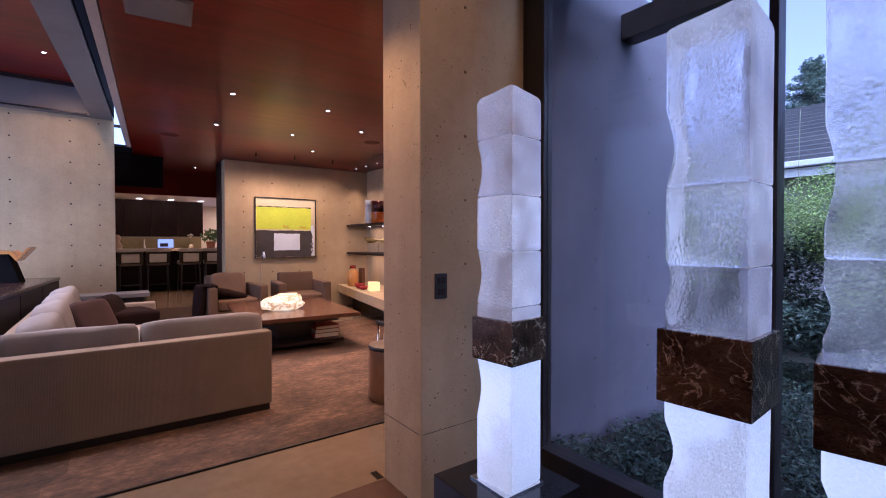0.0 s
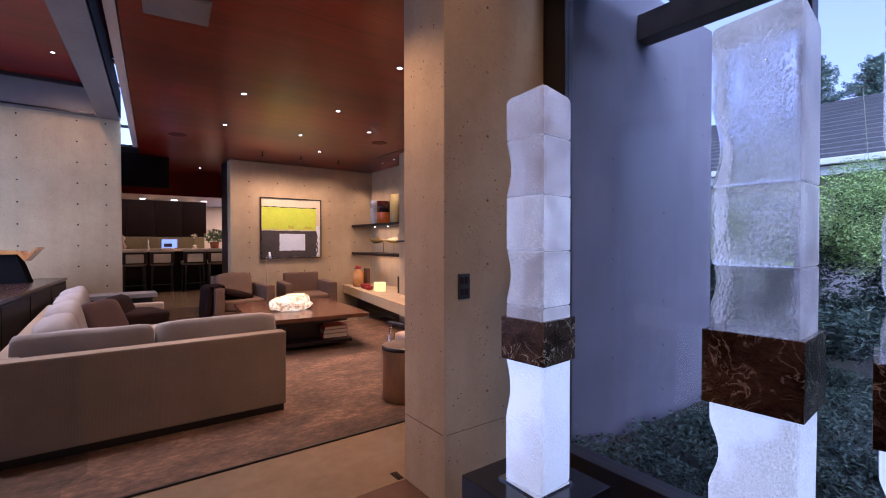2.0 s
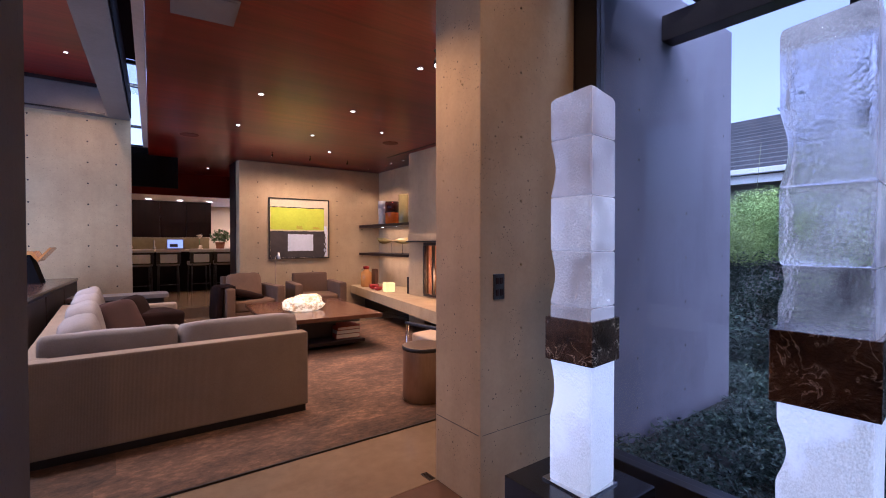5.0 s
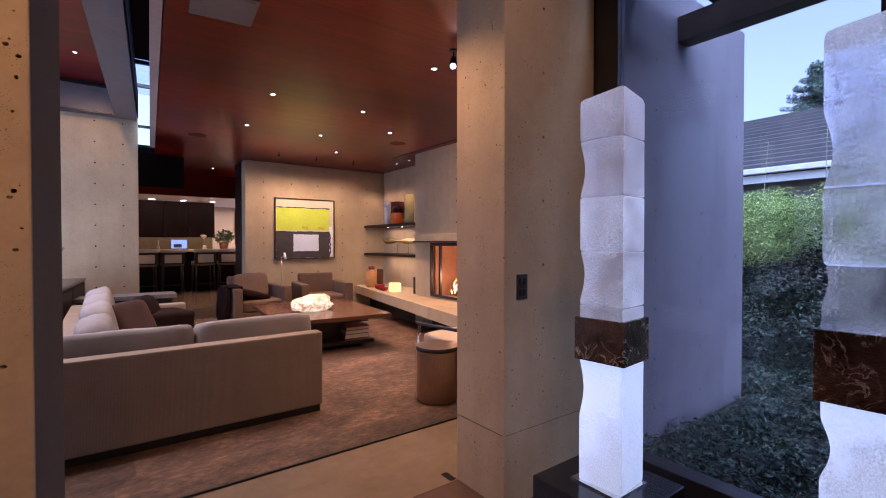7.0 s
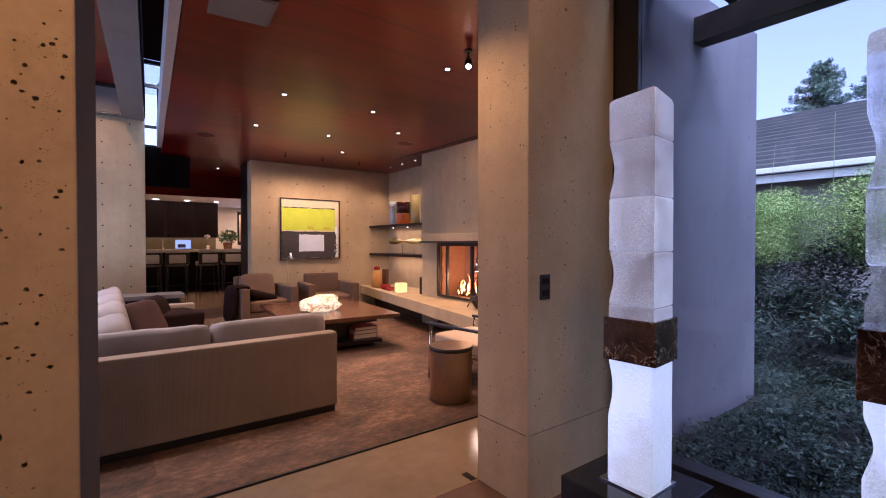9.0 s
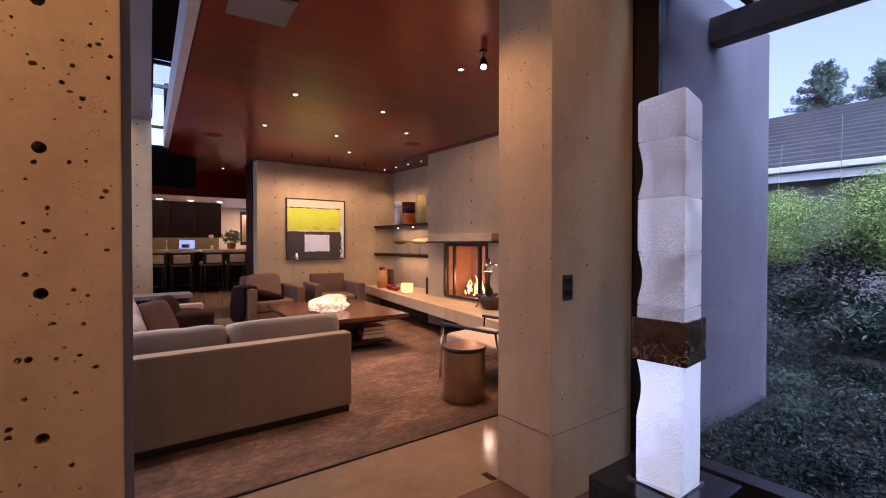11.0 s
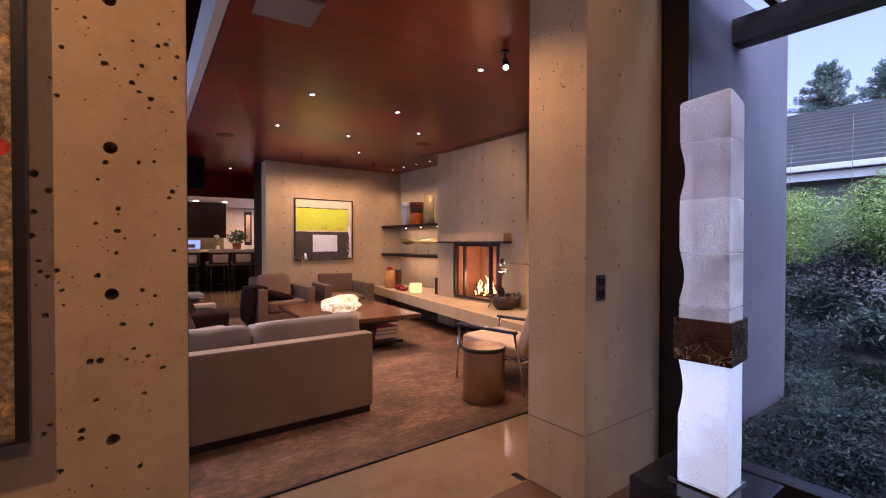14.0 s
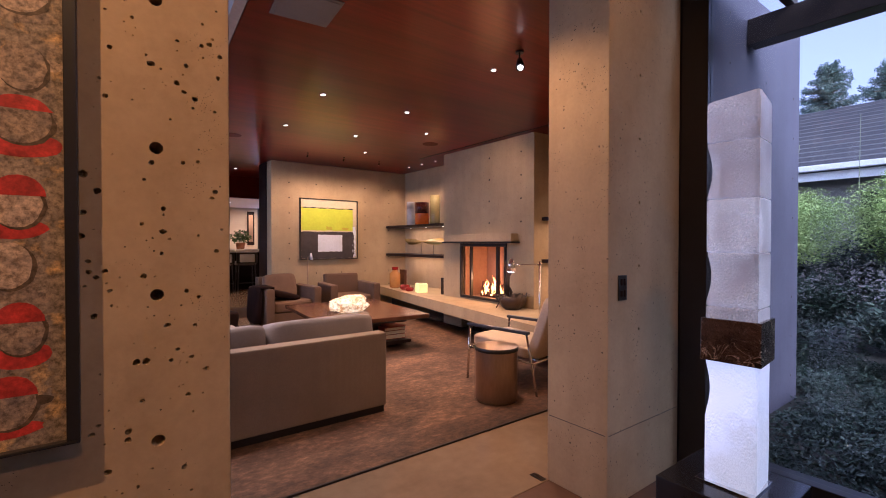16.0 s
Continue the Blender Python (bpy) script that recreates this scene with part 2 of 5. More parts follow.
def cushion(bm, size, at, turn=None, puff=0.35, seg=7, power=9):
    """A soft block: a subdivided box whose faces swell and whose edges round off."""
    before = set(bm.verts)
    made = bmesh.ops.create_cube(bm, size=2.0)["verts"]
    edges = list({e for v in made for e in v.link_edges})
    bmesh.ops.subdivide_edges(bm, edges=edges, cuts=seg, use_grid_fill=True)
    verts = [v for v in bm.verts if v not in before]
    m = Matrix.Translation(at) @ (turn if turn is not None else Matrix())
    for v in verts:
        p = v.co
        q = Vector([math.copysign(abs(c) ** 0.8, c) for c in p])
        k = (abs(q.x) ** power + abs(q.y) ** power + abs(q.z) ** power) ** (1 / power)
        r = q / max(k, 1e-6) * max(abs(c) for c in q)
        p2 = q.lerp(r, 0.75 + puff * 0.2)
        w = 0.02 * noise.noise(Vector((p2.x * 1.7 + at[0] * 3, p2.y * 1.7 + at[1] * 3, p2.z * 1.7)))
        v.co = m @ Vector((p2.x * size[0] / 2, p2.y * size[1] / 2, p2.z * size[2] / 2 * (1 + w * 3)))
    return verts

# ---- large structure ----
WY0, WY1 = 1.92, 2.28            # the concrete screen wall between hall and living room
PIC_Y = 8.47
slab("ground", [(1.86, -60), (120, -60), (120, 90), (1.86, 90)], -0.3, -0.02, two_scale("soil", (0.018, 0.017, 0.014), (0.03, 0.028, 0.022), 1, 12, 0.95), "dark garden soil under the planting", "ground")
structure("floor_hall", [((-4.5, -3.0, -0.2), (1.86, 2.27, 0.0))], M_FLOOR_RED, "brown stained concrete floor in the hall", "floor")
structure("floor_living", [((-4.5, 2.274, -0.2), (4.1, 8.9, 0.0))], M_FLOOR, "polished tan concrete floor with thin joints", "floor")
structure("floor_kitchen", [((-1.0, 8.9, -0.2), (4.1, 16.0, 0.17))], M_FLOOR, "raised concrete floor of the kitchen", "floor")
right_wall = structure("wall_screen_right", [((1.105, WY0, 0), (1.79, WY1, CEIL))], M_CONC, "cast concrete wall end with tie holes", "wall", 0.006)
left_wall = structure("wall_screen_left", [((-4.5, WY0, 0), (-0.54, WY1, 3.6))], M_CONC_PIT, "pitted cast concrete wall with round tie holes", "wall", 0.006)
out_wall = structure("wall_garden", [((1.87, WY0, -0.2), (3.83, WY1, 2.985))], M_CONC_OUT_SHADED, "outdoor concrete wall running on from the hall", "wall", 0.006)
pic_wall = structure("wall_picture", [((1.46, PIC_Y, 0), (4.3, 8.72, CEIL - 0.006))], M_CONC_FINE, "pale concrete wall with tie holes behind the painting", "wall", 0.012)
lw = structure("wall_left", [((-4.5, 8.317, 0), (-0.03, 8.55, 3.2))], M_CONC_FINE, "pale concrete wall beside the kitchen opening", "wall", 0.008)
structure("wall_alcove", [((4.1, 2.28, 0), (4.3, PIC_Y - 0.003, CEIL))], M_CONC_FINE, "warm concrete back wall of the shelf alcoves", "wall")
structure("wall_window_return", [((1.79, 2.0, 0), (4.3, 2.279, CEIL))], M_CONC_FINE, "concrete return wall beside the chimney", "wall").location.y = 0.285
# unseen west wall; its opening is added to let daylight in
structure("wall_west", [((-2.9, 2.283, 0), (-2.703, 3.0, 3.9)), ((-2.9, 7.9, 0), (-2.703, 8.31, 3.9)), ((-2.9, 3.0, 0), (-2.703, 7.9, 0.3)), ((-2.9, 3.0, 3.2), (-2.703, 7.9, 3.9)), ((-4.7, -3.2, 0), (-4.503, 2.28, 3.9))], M_WHITE, "plain plaster wall closing the room, opening added for daylight", "wall")
structure("wall_south", [((-4.5, -3.2, 0), (1.86, -3.003, 3.9))], M_WHITE, "plain plaster wall closing the hall", "wall")
structure("wall_kitchen_back", [((-1.2, 15.0, 0.17), (4.3, 15.2, 3.0))], M_WHITE, "plain plaster wall behind the kitchen", "wall")
structure("wall_kitchen_side", [((4.1, 8.73, 0.17), (4.3, 15.0, 3.0))], M_WHITE, "plain plaster side wall of the kitchen", "wall")
structure("wall_kitchen_west", [((-1.2, 8.553, 0.0), (-1.0, 15.0, 3.6))], M_WHITE, "plain plaster wall of the kitchen", "wall")

box = structure("trim_pour_joint", [((1.1025, WY0 + 0.01, 0.352), (1.106, WY1 - 0.01, 0.3545)), ((1.115, WY0 - 0.0012, 0.352), (1.78, WY0 + 0.002, 0.354))], M_BLACK, "thin dark pour joint across the wall end", "trim")
# wedge added over the skewed wall end; its shade is put into the colour
slab("skewed_wall_end", [(-0.5395, 1.925), (-0.506, 2.278), (-0.5395, 2.278)], 0.0, CEIL - 0.004, concrete("shaded_end_concrete", (0.085, 0.078, 0.072), (0.115, 0.105, 0.095), 0.2, 24), "skewed end face of the concrete wall, shade painted in", "trim")
# ceilings: low mahogany panel with a slightly skewed edge, higher one over the west bay
slab("ceiling_living", [(-0.19, 2.2), (4.3, 2.2), (4.3, 15.0), (0.60, 15.0), (0.17, 8.2)], CEIL, CEIL + 0.22, M_WOOD, "glossy red mahogany panelled ceiling", "ceiling")
slab("ceiling_hall", [(-4.5, -3.0), (1.86, -3.0), (1.86, 2.196), (-4.5, 2.196)], CEIL + 0.9, CEIL + 1.1, M_WOOD, "red mahogany ceiling of the hall", "ceiling")
slab("ceiling_west", [(-4.5, 2.2), (-0.62, 2.2), (-0.28, 8.31), (-4.5, 8.31)], 3.45, 3.6, M_WOOD, "higher red mahogany ceiling over the west bay", "ceiling")
structure("wall_hall_upper", [((-0.54, 2.197, CEIL + 0.22), (1.86, 2.28, 3.6))], M_WHITE, "plaster above the opening", "wall")


def skewed(name, x_near, x_far, width, z0, z1, y0, y1, mat, label, category):
    return slab(name, [(x_near, y0), (x_near + width, y0), (x_far + width, y1), (x_far, y1)], z0, z1, mat, label, category)


skewed("trim_fascia", -0.262, 0.110, 0.062, CEIL - 0.005, CEIL + 0.34, 2.2, 8.25, M_FASCIA_LIT, "grey steel fascia along the ceiling edge, painted pale as lit", "trim")
# thin black sheet added to keep the beam's slot side dark
skewed("trim_slot", -0.430, -0.040, 0.012, 3.04, 3.40, 2.2, 8.19, M_MATT, "matt black sheet added along the skylight slot", "trim")
skewed("beam_long", -0.685, -0.292, 0.252, 3.03, 3.40, 2.2, 8.31, M_GREYSTEEL, "grey painted steel beam beside the skylight", "beam")
structure("beam_cross", [((-4.5, 8.20, 3.034), (-0.09, 8.316, 3.44))], M_GREYSTEEL, "grey painted steel beam over the concrete wall", "beam")
structure("trim_cross", [((-4.5, 8.17, 3.40), (-0.33, 8.199, 3.449)), ((-4.5, 8.17, 3.04), (-0.33, 8.199, 3.06))], M_BLACK, "dark shadow gap trim on the beam", "trim")
# second box stands in for shade by the header; the roof covers are added
structure("wall_clerestory", [((0.13, 8.25, CEIL + 0.223), (0.6, 8.4, 3.6)), ((-0.03, 8.9, 2.16), (0.62, 9.0, 2.66)), ((-1.0, 8.9, 2.67), (0.6, 15.0, 2.8)), ((-1.0, 8.56, 3.05), (-0.04, 8.9, 3.2))], M_MATT, "matt black panels round the clerestory, shade patch and added covers", "wall")
# the opening to the kitchen: dark lining, mahogany header, lit soffit
structure("wall_header", [((-1.0, 10.82, 2.21), (4.1, 10.95, CEIL - 0.003))], M_WOOD, "mahogany header above the kitchen opening", "wall")
structure("ceiling_kitchen", [((-1.0, 10.953, 2.30), (4.1, 14.9, 2.38))], M_WHITE, "pale lit kitchen soffit", "ceiling")
structure("trim_opening", [((1.455, 8.724, 0.17), (1.54, 9.18, 2.66))], M_DARKWOOD, "dark lining of the kitchen opening", "trim")

# tall glazed wall beside the glass columns
WX = 1.80
M_FRAME = two_scale("bronze_window_frame", (0.015, 0.012, 0.013), (0.024, 0.019, 0.020), 3, 40, 0.4, 0.04)
win = tagged(new("window_1"), "tall black framed glazing beside the glass columns", "window", kind="structure")
for y0, y1 in ((1.775, 1.915), (0.728, 0.758), (-0.9, -0.865), (-3.0, -2.9)):
    box_part("window_frame", (WX - 0.01, y0, 0.0), (WX + 0.06, y1, 3.55), M_FRAME, win, 0.003)
box_part("window_sill", (WX - 0.03, -2.9, 0.0), (WX + 0.08, 1.775, 0.17), M_BLACK, win, 0.004)
box_part("window_head", (WX - 0.01, -2.9, 3.45), (WX + 0.06, 1.775, 3.55), M_FRAME, win, 0.004)
M_GLASS = material("window_glass", (0.93, 0.95, 1.0), 0.0, 0.0, Transmission_Weight=1.0, IOR=1.23)
for y0, y1 in ((0.758, 1.775), (-0.865, 0.728), (-2.9, -0.9)):
    p = box_part("pane", (WX + 0.02, y0, 0.17), (WX + 0.028, y1, 3.45), M_GLASS, win)
    p.visible_shadow = False

# the skylight over the slot and its end panes
slot = tagged(new("window_2"), "narrow skylight slot between beam and ceiling", "window", kind="structure")
pane = part("pane", bmesh.new(), M_GLASS, slot)
bmo = bmesh.new()
add_prism(bmo, ((-0.19, 6.75, 3.41), (0.07, 6.75, 3.41), (0.17, 8.25, 3.41), (-0.09, 8.25, 3.41)), (0, 0, 0.008))
pane.data = finish(bmo, "pane", M_GLASS)
pane.visible_shadow = False
# cover added over the near glazing so the slot stays dark
box_part("roof_panel", (-0.40, 2.2, 3.405), (0.13, 6.75, 3.5), M_MATT, slot, 0, "dark cover panel added to darken the slot")
for gy in (6.75, 7.7):
    box_part("glazing_bar", (-0.4, gy, 3.36), (0.2, gy + 0.05, 3.40), M_BLACK, slot)
box_part("glazing_bar", (-0.03, 8.50, 2.98), (0.2, 8.53, 3.02), M_BLACK, slot)
box_part("glazing_bar", (-0.03, 8.50, 2.70), (0.2, 8.53, 2.72), M_BLACK, slot)
# ---- chimney, hearth, shelves ----
chim = tagged(new("wall_chimney"), "smooth concrete chimney breast rising to the ceiling", "wall", kind="structure")
box_part("jamb", (3.52, 5.96, 0), (4.1, 6.405, CEIL - 0.004), M_CONC_FINE, chim)
box_part("jamb", (3.52, 4.53, 0), (4.1, 5.02, CEIL - 0.004), M_CONC_FINE, chim)
box_part("breast", (3.5205, 5.0205, 1.27), (4.098, 5.9595, CEIL - 0.005), M_CONC_FINE, chim)
box_part("base", (3.5205, 5.0205, 0.3), (4.098, 5.9595, 0.46), M_CONC_FINE, chim)
hearth = tagged(new("hearth"), "long cantilevered concrete hearth bench under the fireplace", "hearth")
bm = bmesh.new()
out = [(3.47, 8.46), (2.62, 3.5), (3.9, 2.6), (4.09, 2.6), (4.09, 4.52), (3.515, 4.52), (3.515, 6.41), (4.09, 6.41), (4.09, 8.46)]
lo_v = [bm.verts.new((x, y, 0.29)) for x, y in out]
hi_v = [bm.verts.new((x, y, 0.44)) for x, y in out]
bm.faces.new(lo_v), bm.faces.new(hi_v)
for i in range(len(out)):
    j = (i + 1) % len(out)
    bm.faces.new((lo_v[i], lo_v[j], hi_v[j], hi_v[i]))
part("slab", bm, M_CONC_FINE, hearth)
# black block under the bench stands in for the shade of its recess
bm = bmesh.new()
add_box(bm, (3.75, 2.7, 0.0), (4.09, 8.4, 0.288))
part("recess", bm, M_BLACK, hearth, "black block below the bench, put in for its shade")

lint = tagged(new("mantel"), "projecting concrete mantel with a dark steel under-edge", "mantel")
box_part("slab", (3.38, 4.79, 1.292), (3.517, 6.22, 1.395), M_CONC_FINE, lint, 0.004)
box_part("steel_edge", (3.36, 4.77, 1.268), (3.517, 6.24, 1.29), M_BLACK, lint, 0.002)

M_FIREBRICK = two_scale("firebrick", (0.42, 0.24, 0.14), (0.30, 0.165, 0.095), 3, 20, 0.9, 0.3)
fire = tagged(new("fireplace"), "open fireplace with black metal doors and burning logs", "fireplace")
box_part("firebox_back", (4.0, 5.025, 0.462), (4.09, 5.955, 1.266), M_FIREBRICK, fire)
box_part("firebox_side", (3.56, 5.915, 0.462), (3.998, 5.955, 1.266), M_FIREBRICK, fire)
box_part("firebox_side", (3.56, 5.025, 0.462), (3.998, 5.065, 1.266), M_FIREBRICK, fire)
box_part("firebox_floor", (3.56, 5.07, 0.462), (3.998, 5.91, 0.475), M_FIREBRICK, fire)
box_part("door_frame", (3.50, 5.0, 0.462), (3.535, 5.97, 0.50), M_BLACK, fire, 0.004)
box_part("door_frame", (3.50, 5.0, 1.22), (3.535, 5.97, 1.265), M_BLACK, fire, 0.004)
for fy, fw in ((5.925, 0.04), (5.70, 0.035), (5.14, 0.045), (5.005, 0.03)):
    box_part("door_stile", (3.49, fy, 0.50), (3.53, fy + fw, 1.22), M_BLACK, fire, 0.003)
M_LOG = two_scale("charred_log", (0.06, 0.03, 0.02), (0.12, 0.05, 0.025), 8, 60, 0.9, 0.6)
random.seed(5)
for i in range(18):
    ly = 5.16 + 0.034 * i
    tube_part("log", (3.66 + 0.03 * (i % 3), ly, 0.50), (3.78 + 0.02 * (i % 2), ly + random.uniform(-0.12, 0.12), 0.58 + 0.012 * min(i, 17 - i) + random.uniform(0, 0.10)), 0.013, M_LOG, fire, "", 0.008, 8)
tube_part("log", (3.70, 5.15, 0.51), (3.72, 5.72, 0.52), 0.035, M_LOG, fire, "", 0.03, 10)
M_FLAME = emitter("flame", (1.0, 0.36, 0.06), 4.5)
for i in range(22):
    bm = bmesh.new()
    hgt = random.uniform(0.06, 0.24) * (1.15 if 5 < i < 15 else 0.8)
    rings = []
    for k in range(8):
        u = k / 7
        r = 0.019 * math.sin(math.pi * min(1, u * 0.9 + 0.14)) * (1 - u * 0.6)
        cx, cy = 0.02 * math.sin(u * 5 + i), 0.025 * math.sin(u * 4 + i * 2)
        rings.append([bm.verts.new((cx + r * math.cos(a * 1.0472), cy + r * math.sin(a * 1.0472), u * hgt)) for a in range(6)])
    for k in range(7):
        for a in range(6):
            bm.faces.new((rings[k][a], rings[k][(a + 1) % 6], rings[k + 1][(a + 1) % 6], rings[k + 1][a]))
    f = part("flame", bm, M_FLAME, fire, "bright orange flame" if i == 0 else "", True)
    f.location = (3.70 + random.uniform(-0.04, 0.08), 5.16 + 0.026 * i, 0.50 + random.uniform(0, 0.07))
point((3.68, 5.42, 0.75), 7, (1.0, 0.45, 0.15), 0.08)


def shelf(y0, y1, z):
    s = tagged(new("wall_shelf"), "thick black floating shelf in the concrete alcove", "shelf", "alcove shelves")
    box_part("board", (3.66, y0, z - 0.045), (4.098, y1, z), M_DARKWOOD, s, 0.003)
    for u in (0.25, 0.5, 0.75):
        c = y0 + (y1 - y0) * u
        tube_part("puck_light", (3.9, c, z - 0.053), (3.9, c, z - 0.046), 0.012, M_LAMP, s)
    return s


for z in (1.60, 1.065):
    shelf(6.41, 8.466, z)
    shelf(2.7, 4.527, z)
    area((3.9, 7.4, z - 0.06), (3.9, 7.4, 0), 3.5 if z < 1.3 else 3, 0.2, 1.6)
    area((3.9, 3.7, z - 0.06), (3.9, 3.7, 0), 5, 0.2, 1.4)
for sy in (6.75, 7.25, 7.75, 8.2):
    spot((3.75, sy, CEIL - 0.03), (4.0, sy, 1.0), 17, 80, 0.8)
for sy in (3.4, 4.1):
    spot((3.75, sy, CEIL - 0.03), (4.0, sy, 1.0), 16, 70, 0.8)


def lathe(name, profile, mat, parent, at, label="", seg=24):
    bm = bmesh.new()
    rows = [[bm.verts.new((r * math.cos(2 * math.pi * a / seg), r * math.sin(2 * math.pi * a / seg), z)) for a in range(seg)] for r, z in profile]
    for p, q in zip(rows, rows[1:]):
        for a in range(seg):
            bm.faces.new((p[a], p[(a + 1) % seg], q[(a + 1) % seg], q[a]))
    bm.faces.new(rows[0])
    ob = part(name, bm, mat, parent, label, True)
    ob.location = at
    return ob


def coloured_glass(name, colour, glow=0.0):
    m = two_scale(name, colour, tuple(c * 0.7 for c in colour), 6, 30, 0.12, 0.1)
    b = bsdf(m)
    b.inputs["Transmission Weight"].default_value = 0.35
    return m


def cylinder_vase(label, at, r, h, mat, band=None, band_z=0.5):
    v = thing("vase", label, "vase", at, 0, "glass vases on the shelf")
    cut = band_z * h if band else h
    if band:
        lathe("vessel", [(r * 0.95, 0), (r, 0.01), (r, cut)], mat, v, (0, 0, 0))
        lathe("upper_band", [(r, cut), (r * 1.02, h), (r * 0.93, h), (r * 0.92, cut + 0.01)], band, v, (0, 0, 0.0), "darker upper band")
    else:
        lathe("vessel", [(r * 0.95, 0), (r, 0.01), (r, h), (r * 0.92, h), (r * 0.92, 0.03)], mat, v, (0, 0, 0))
    return v


M_VW = coloured_glass("pale_blue_glass", (0.72, 0.74, 0.78))
M_VO = coloured_glass("orange_glass", (0.95, 0.24, 0.02))
M_VD = coloured_glass("dark_red_glass", (0.10, 0.02, 0.015))
M_VG = coloured_glass("olive_yellow_glass", (0.62, 0.52, 0.20))
M_VR = coloured_glass("red_glass", (0.45, 0.03, 0.02))
cylinder_vase("pale grey and orange glass cylinder vase", (3.84, 7.86, 1.60), 0.075, 0.44, M_VW, M_VW, 0.7)
cylinder_vase("orange glass cylinder vase with a dark top", (3.83, 7.47, 1.60), 0.125, 0.40, M_VO, M_VD, 0.5)
cylinder_vase("tall olive yellow glass cylinder vase", (3.80, 7.03, 1.60), 0.085, 0.49, M_VG)

leaf = thing("glass_leaf", "twisted amber glass leaf on two thin steel stems", "sculpture", (3.86, 7.38, 1.095))
bm = bmesh.new()
rowsv = []
for k in range(25):
    u = k / 24
    w = 0.04 + 0.042 * abs(math.cos(u * math.pi * 1.15)) ** 1.2 - 0.03 * math.exp(-((u - 0.42) / 0.12) ** 2)
    if u > 0.9:
        w *= 1 - ((u - 0.9) / 0.1) ** 2 * 0.85
    tw = (u - 0.42) * 1.5
    yy = 0.66 - u * 1.28
    rowsv.append([bm.verts.new((math.sin(tw) * w * s + 0.012 * o, yy, 0.20 + math.cos(tw) * w * s * 0.8)) for s, o in ((1, 0), (0, 1), (-1, 0), (0, -1))])
for p, q in zip(rowsv, rowsv[1:]):
    for a in range(4):
        bm.faces.new((p[a], p[(a + 1) % 4], q[(a + 1) % 4], q[a]))
bm.faces.new(rowsv[0]), bm.faces.new(rowsv[-1])
part("leaf", bm, coloured_glass("amber_glass", (0.95, 0.70, 0.20)), leaf, "", True)
for sy in (-0.22, 0.16):
    tube_part("stem", (0, sy, -0.03), (0, sy, 0.16), 0.004, M_BLACK, leaf)
    tube_part("foot", (0, sy, -0.0295), (0, sy, -0.022), 0.03, M_BLACK, leaf)

bot = thing("bottle_vase", "amber glass bottle with a red cap on the hearth", "vase", (3.55, 7.95, 0.44))
lathe("vessel", [(0.08, 0), (0.10, 0.02), (0.10, 0.26), (0.05, 0.31), (0.05, 0.33)], coloured_glass("amber_bottle", (0.85, 0.42, 0.10)), bot, (0, 0, 0))
lathe("cap", [(0.055, 0.33), (0.06, 0.38), (0.03, 0.385), (0.0, 0.386)], M_VR, bot, (0, 0, 0), "red glass cap")
backbox = thing("wooden_panel", "small dark orange wooden panel leaning at the wall", "panel", (3.75, 7.95, 0.44))
box_part("panel", (-0.06, -0.09, 0), (0.0, 0.06, 0.33), M_TABLE, backbox, 0.004)
bowl = thing("red_bowl", "low red glass bowl standing on the hearth", "bowl", (3.45, 7.45, 0.44))
lathe("bowl", [(0.04, 0), (0.085, 0.03), (0.09, 0.09), (0.08, 0.09), (0.07, 0.04)], M_VR, bowl, (0, 0, 0))
bowl2 = thing("red_bowl", "smaller red glass bowl beside the other", "bowl", (3.42, 7.25, 0.44))
lathe("bowl", [(0.04, 0), (0.07, 0.02), (0.075, 0.06), (0.065, 0.06), (0.05, 0.03)], M_VR, bowl2, (0, 0, 0))
cube = thing("glass_block", "pale yellow glass block on the hearth, glow painted in", "sculpture", (3.47, 6.96, 0.44), -10)
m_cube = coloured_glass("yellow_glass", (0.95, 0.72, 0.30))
# light caught in the block is painted as a soft glow
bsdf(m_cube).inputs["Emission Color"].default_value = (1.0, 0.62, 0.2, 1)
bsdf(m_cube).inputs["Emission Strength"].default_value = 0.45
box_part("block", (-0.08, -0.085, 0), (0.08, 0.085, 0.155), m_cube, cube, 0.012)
boxd = thing("dark_box", "dark upright box beside the chimney breast", "box", (3.62, 6.50, 0.44))
box_part("box", (-0.05, -0.06, 0), (0.05, 0.05, 0.27), M_DARKWOOD, boxd, 0.004)

# ---- picture on the concrete wall ----
pic = thing("abstract_painting", "abstract painting with lime, charcoal and white fields, thin black frame", "painting", (2.479, PIC_Y, 1.5135))
W2, H2 = 0.545, 0.5375
for lo, hi in (((-W2, -0.05, -H2), (W2, -0.004, -H2 + 0.014)), ((-W2, -0.05, H2 - 0.014), (W2, -0.004, H2)),
               ((-W2, -0.05, -H2 + 0.014), (-W2 + 0.014, -0.004, H2 - 0.014)), ((W2 - 0.014, -0.05, -H2 + 0.014), (W2, -0.004, H2 - 0.014))):
    box_part("frame", lo, hi, M_BLACK, pic)
M_CREAM = two_scale("cream_paint", (0.62, 0.58, 0.40), (0.70, 0.62, 0.45), 6, 40, 0.6, 0.3)
M_LIME = two_scale("lime_paint", (0.62, 0.72, 0.02), (0.54, 0.66, 0.015), 5, 40, 0.6, 0.3)
M_INK = two_scale("charcoal_paint", (0.045, 0.04, 0.04), (0.07, 0.06, 0.06), 5, 40, 0.6, 0.3)
M_CHALK = two_scale("chalk_paint", (0.80, 0.87, 1.0), (0.70, 0.77, 0.90), 5, 40, 0.6, 0.3)
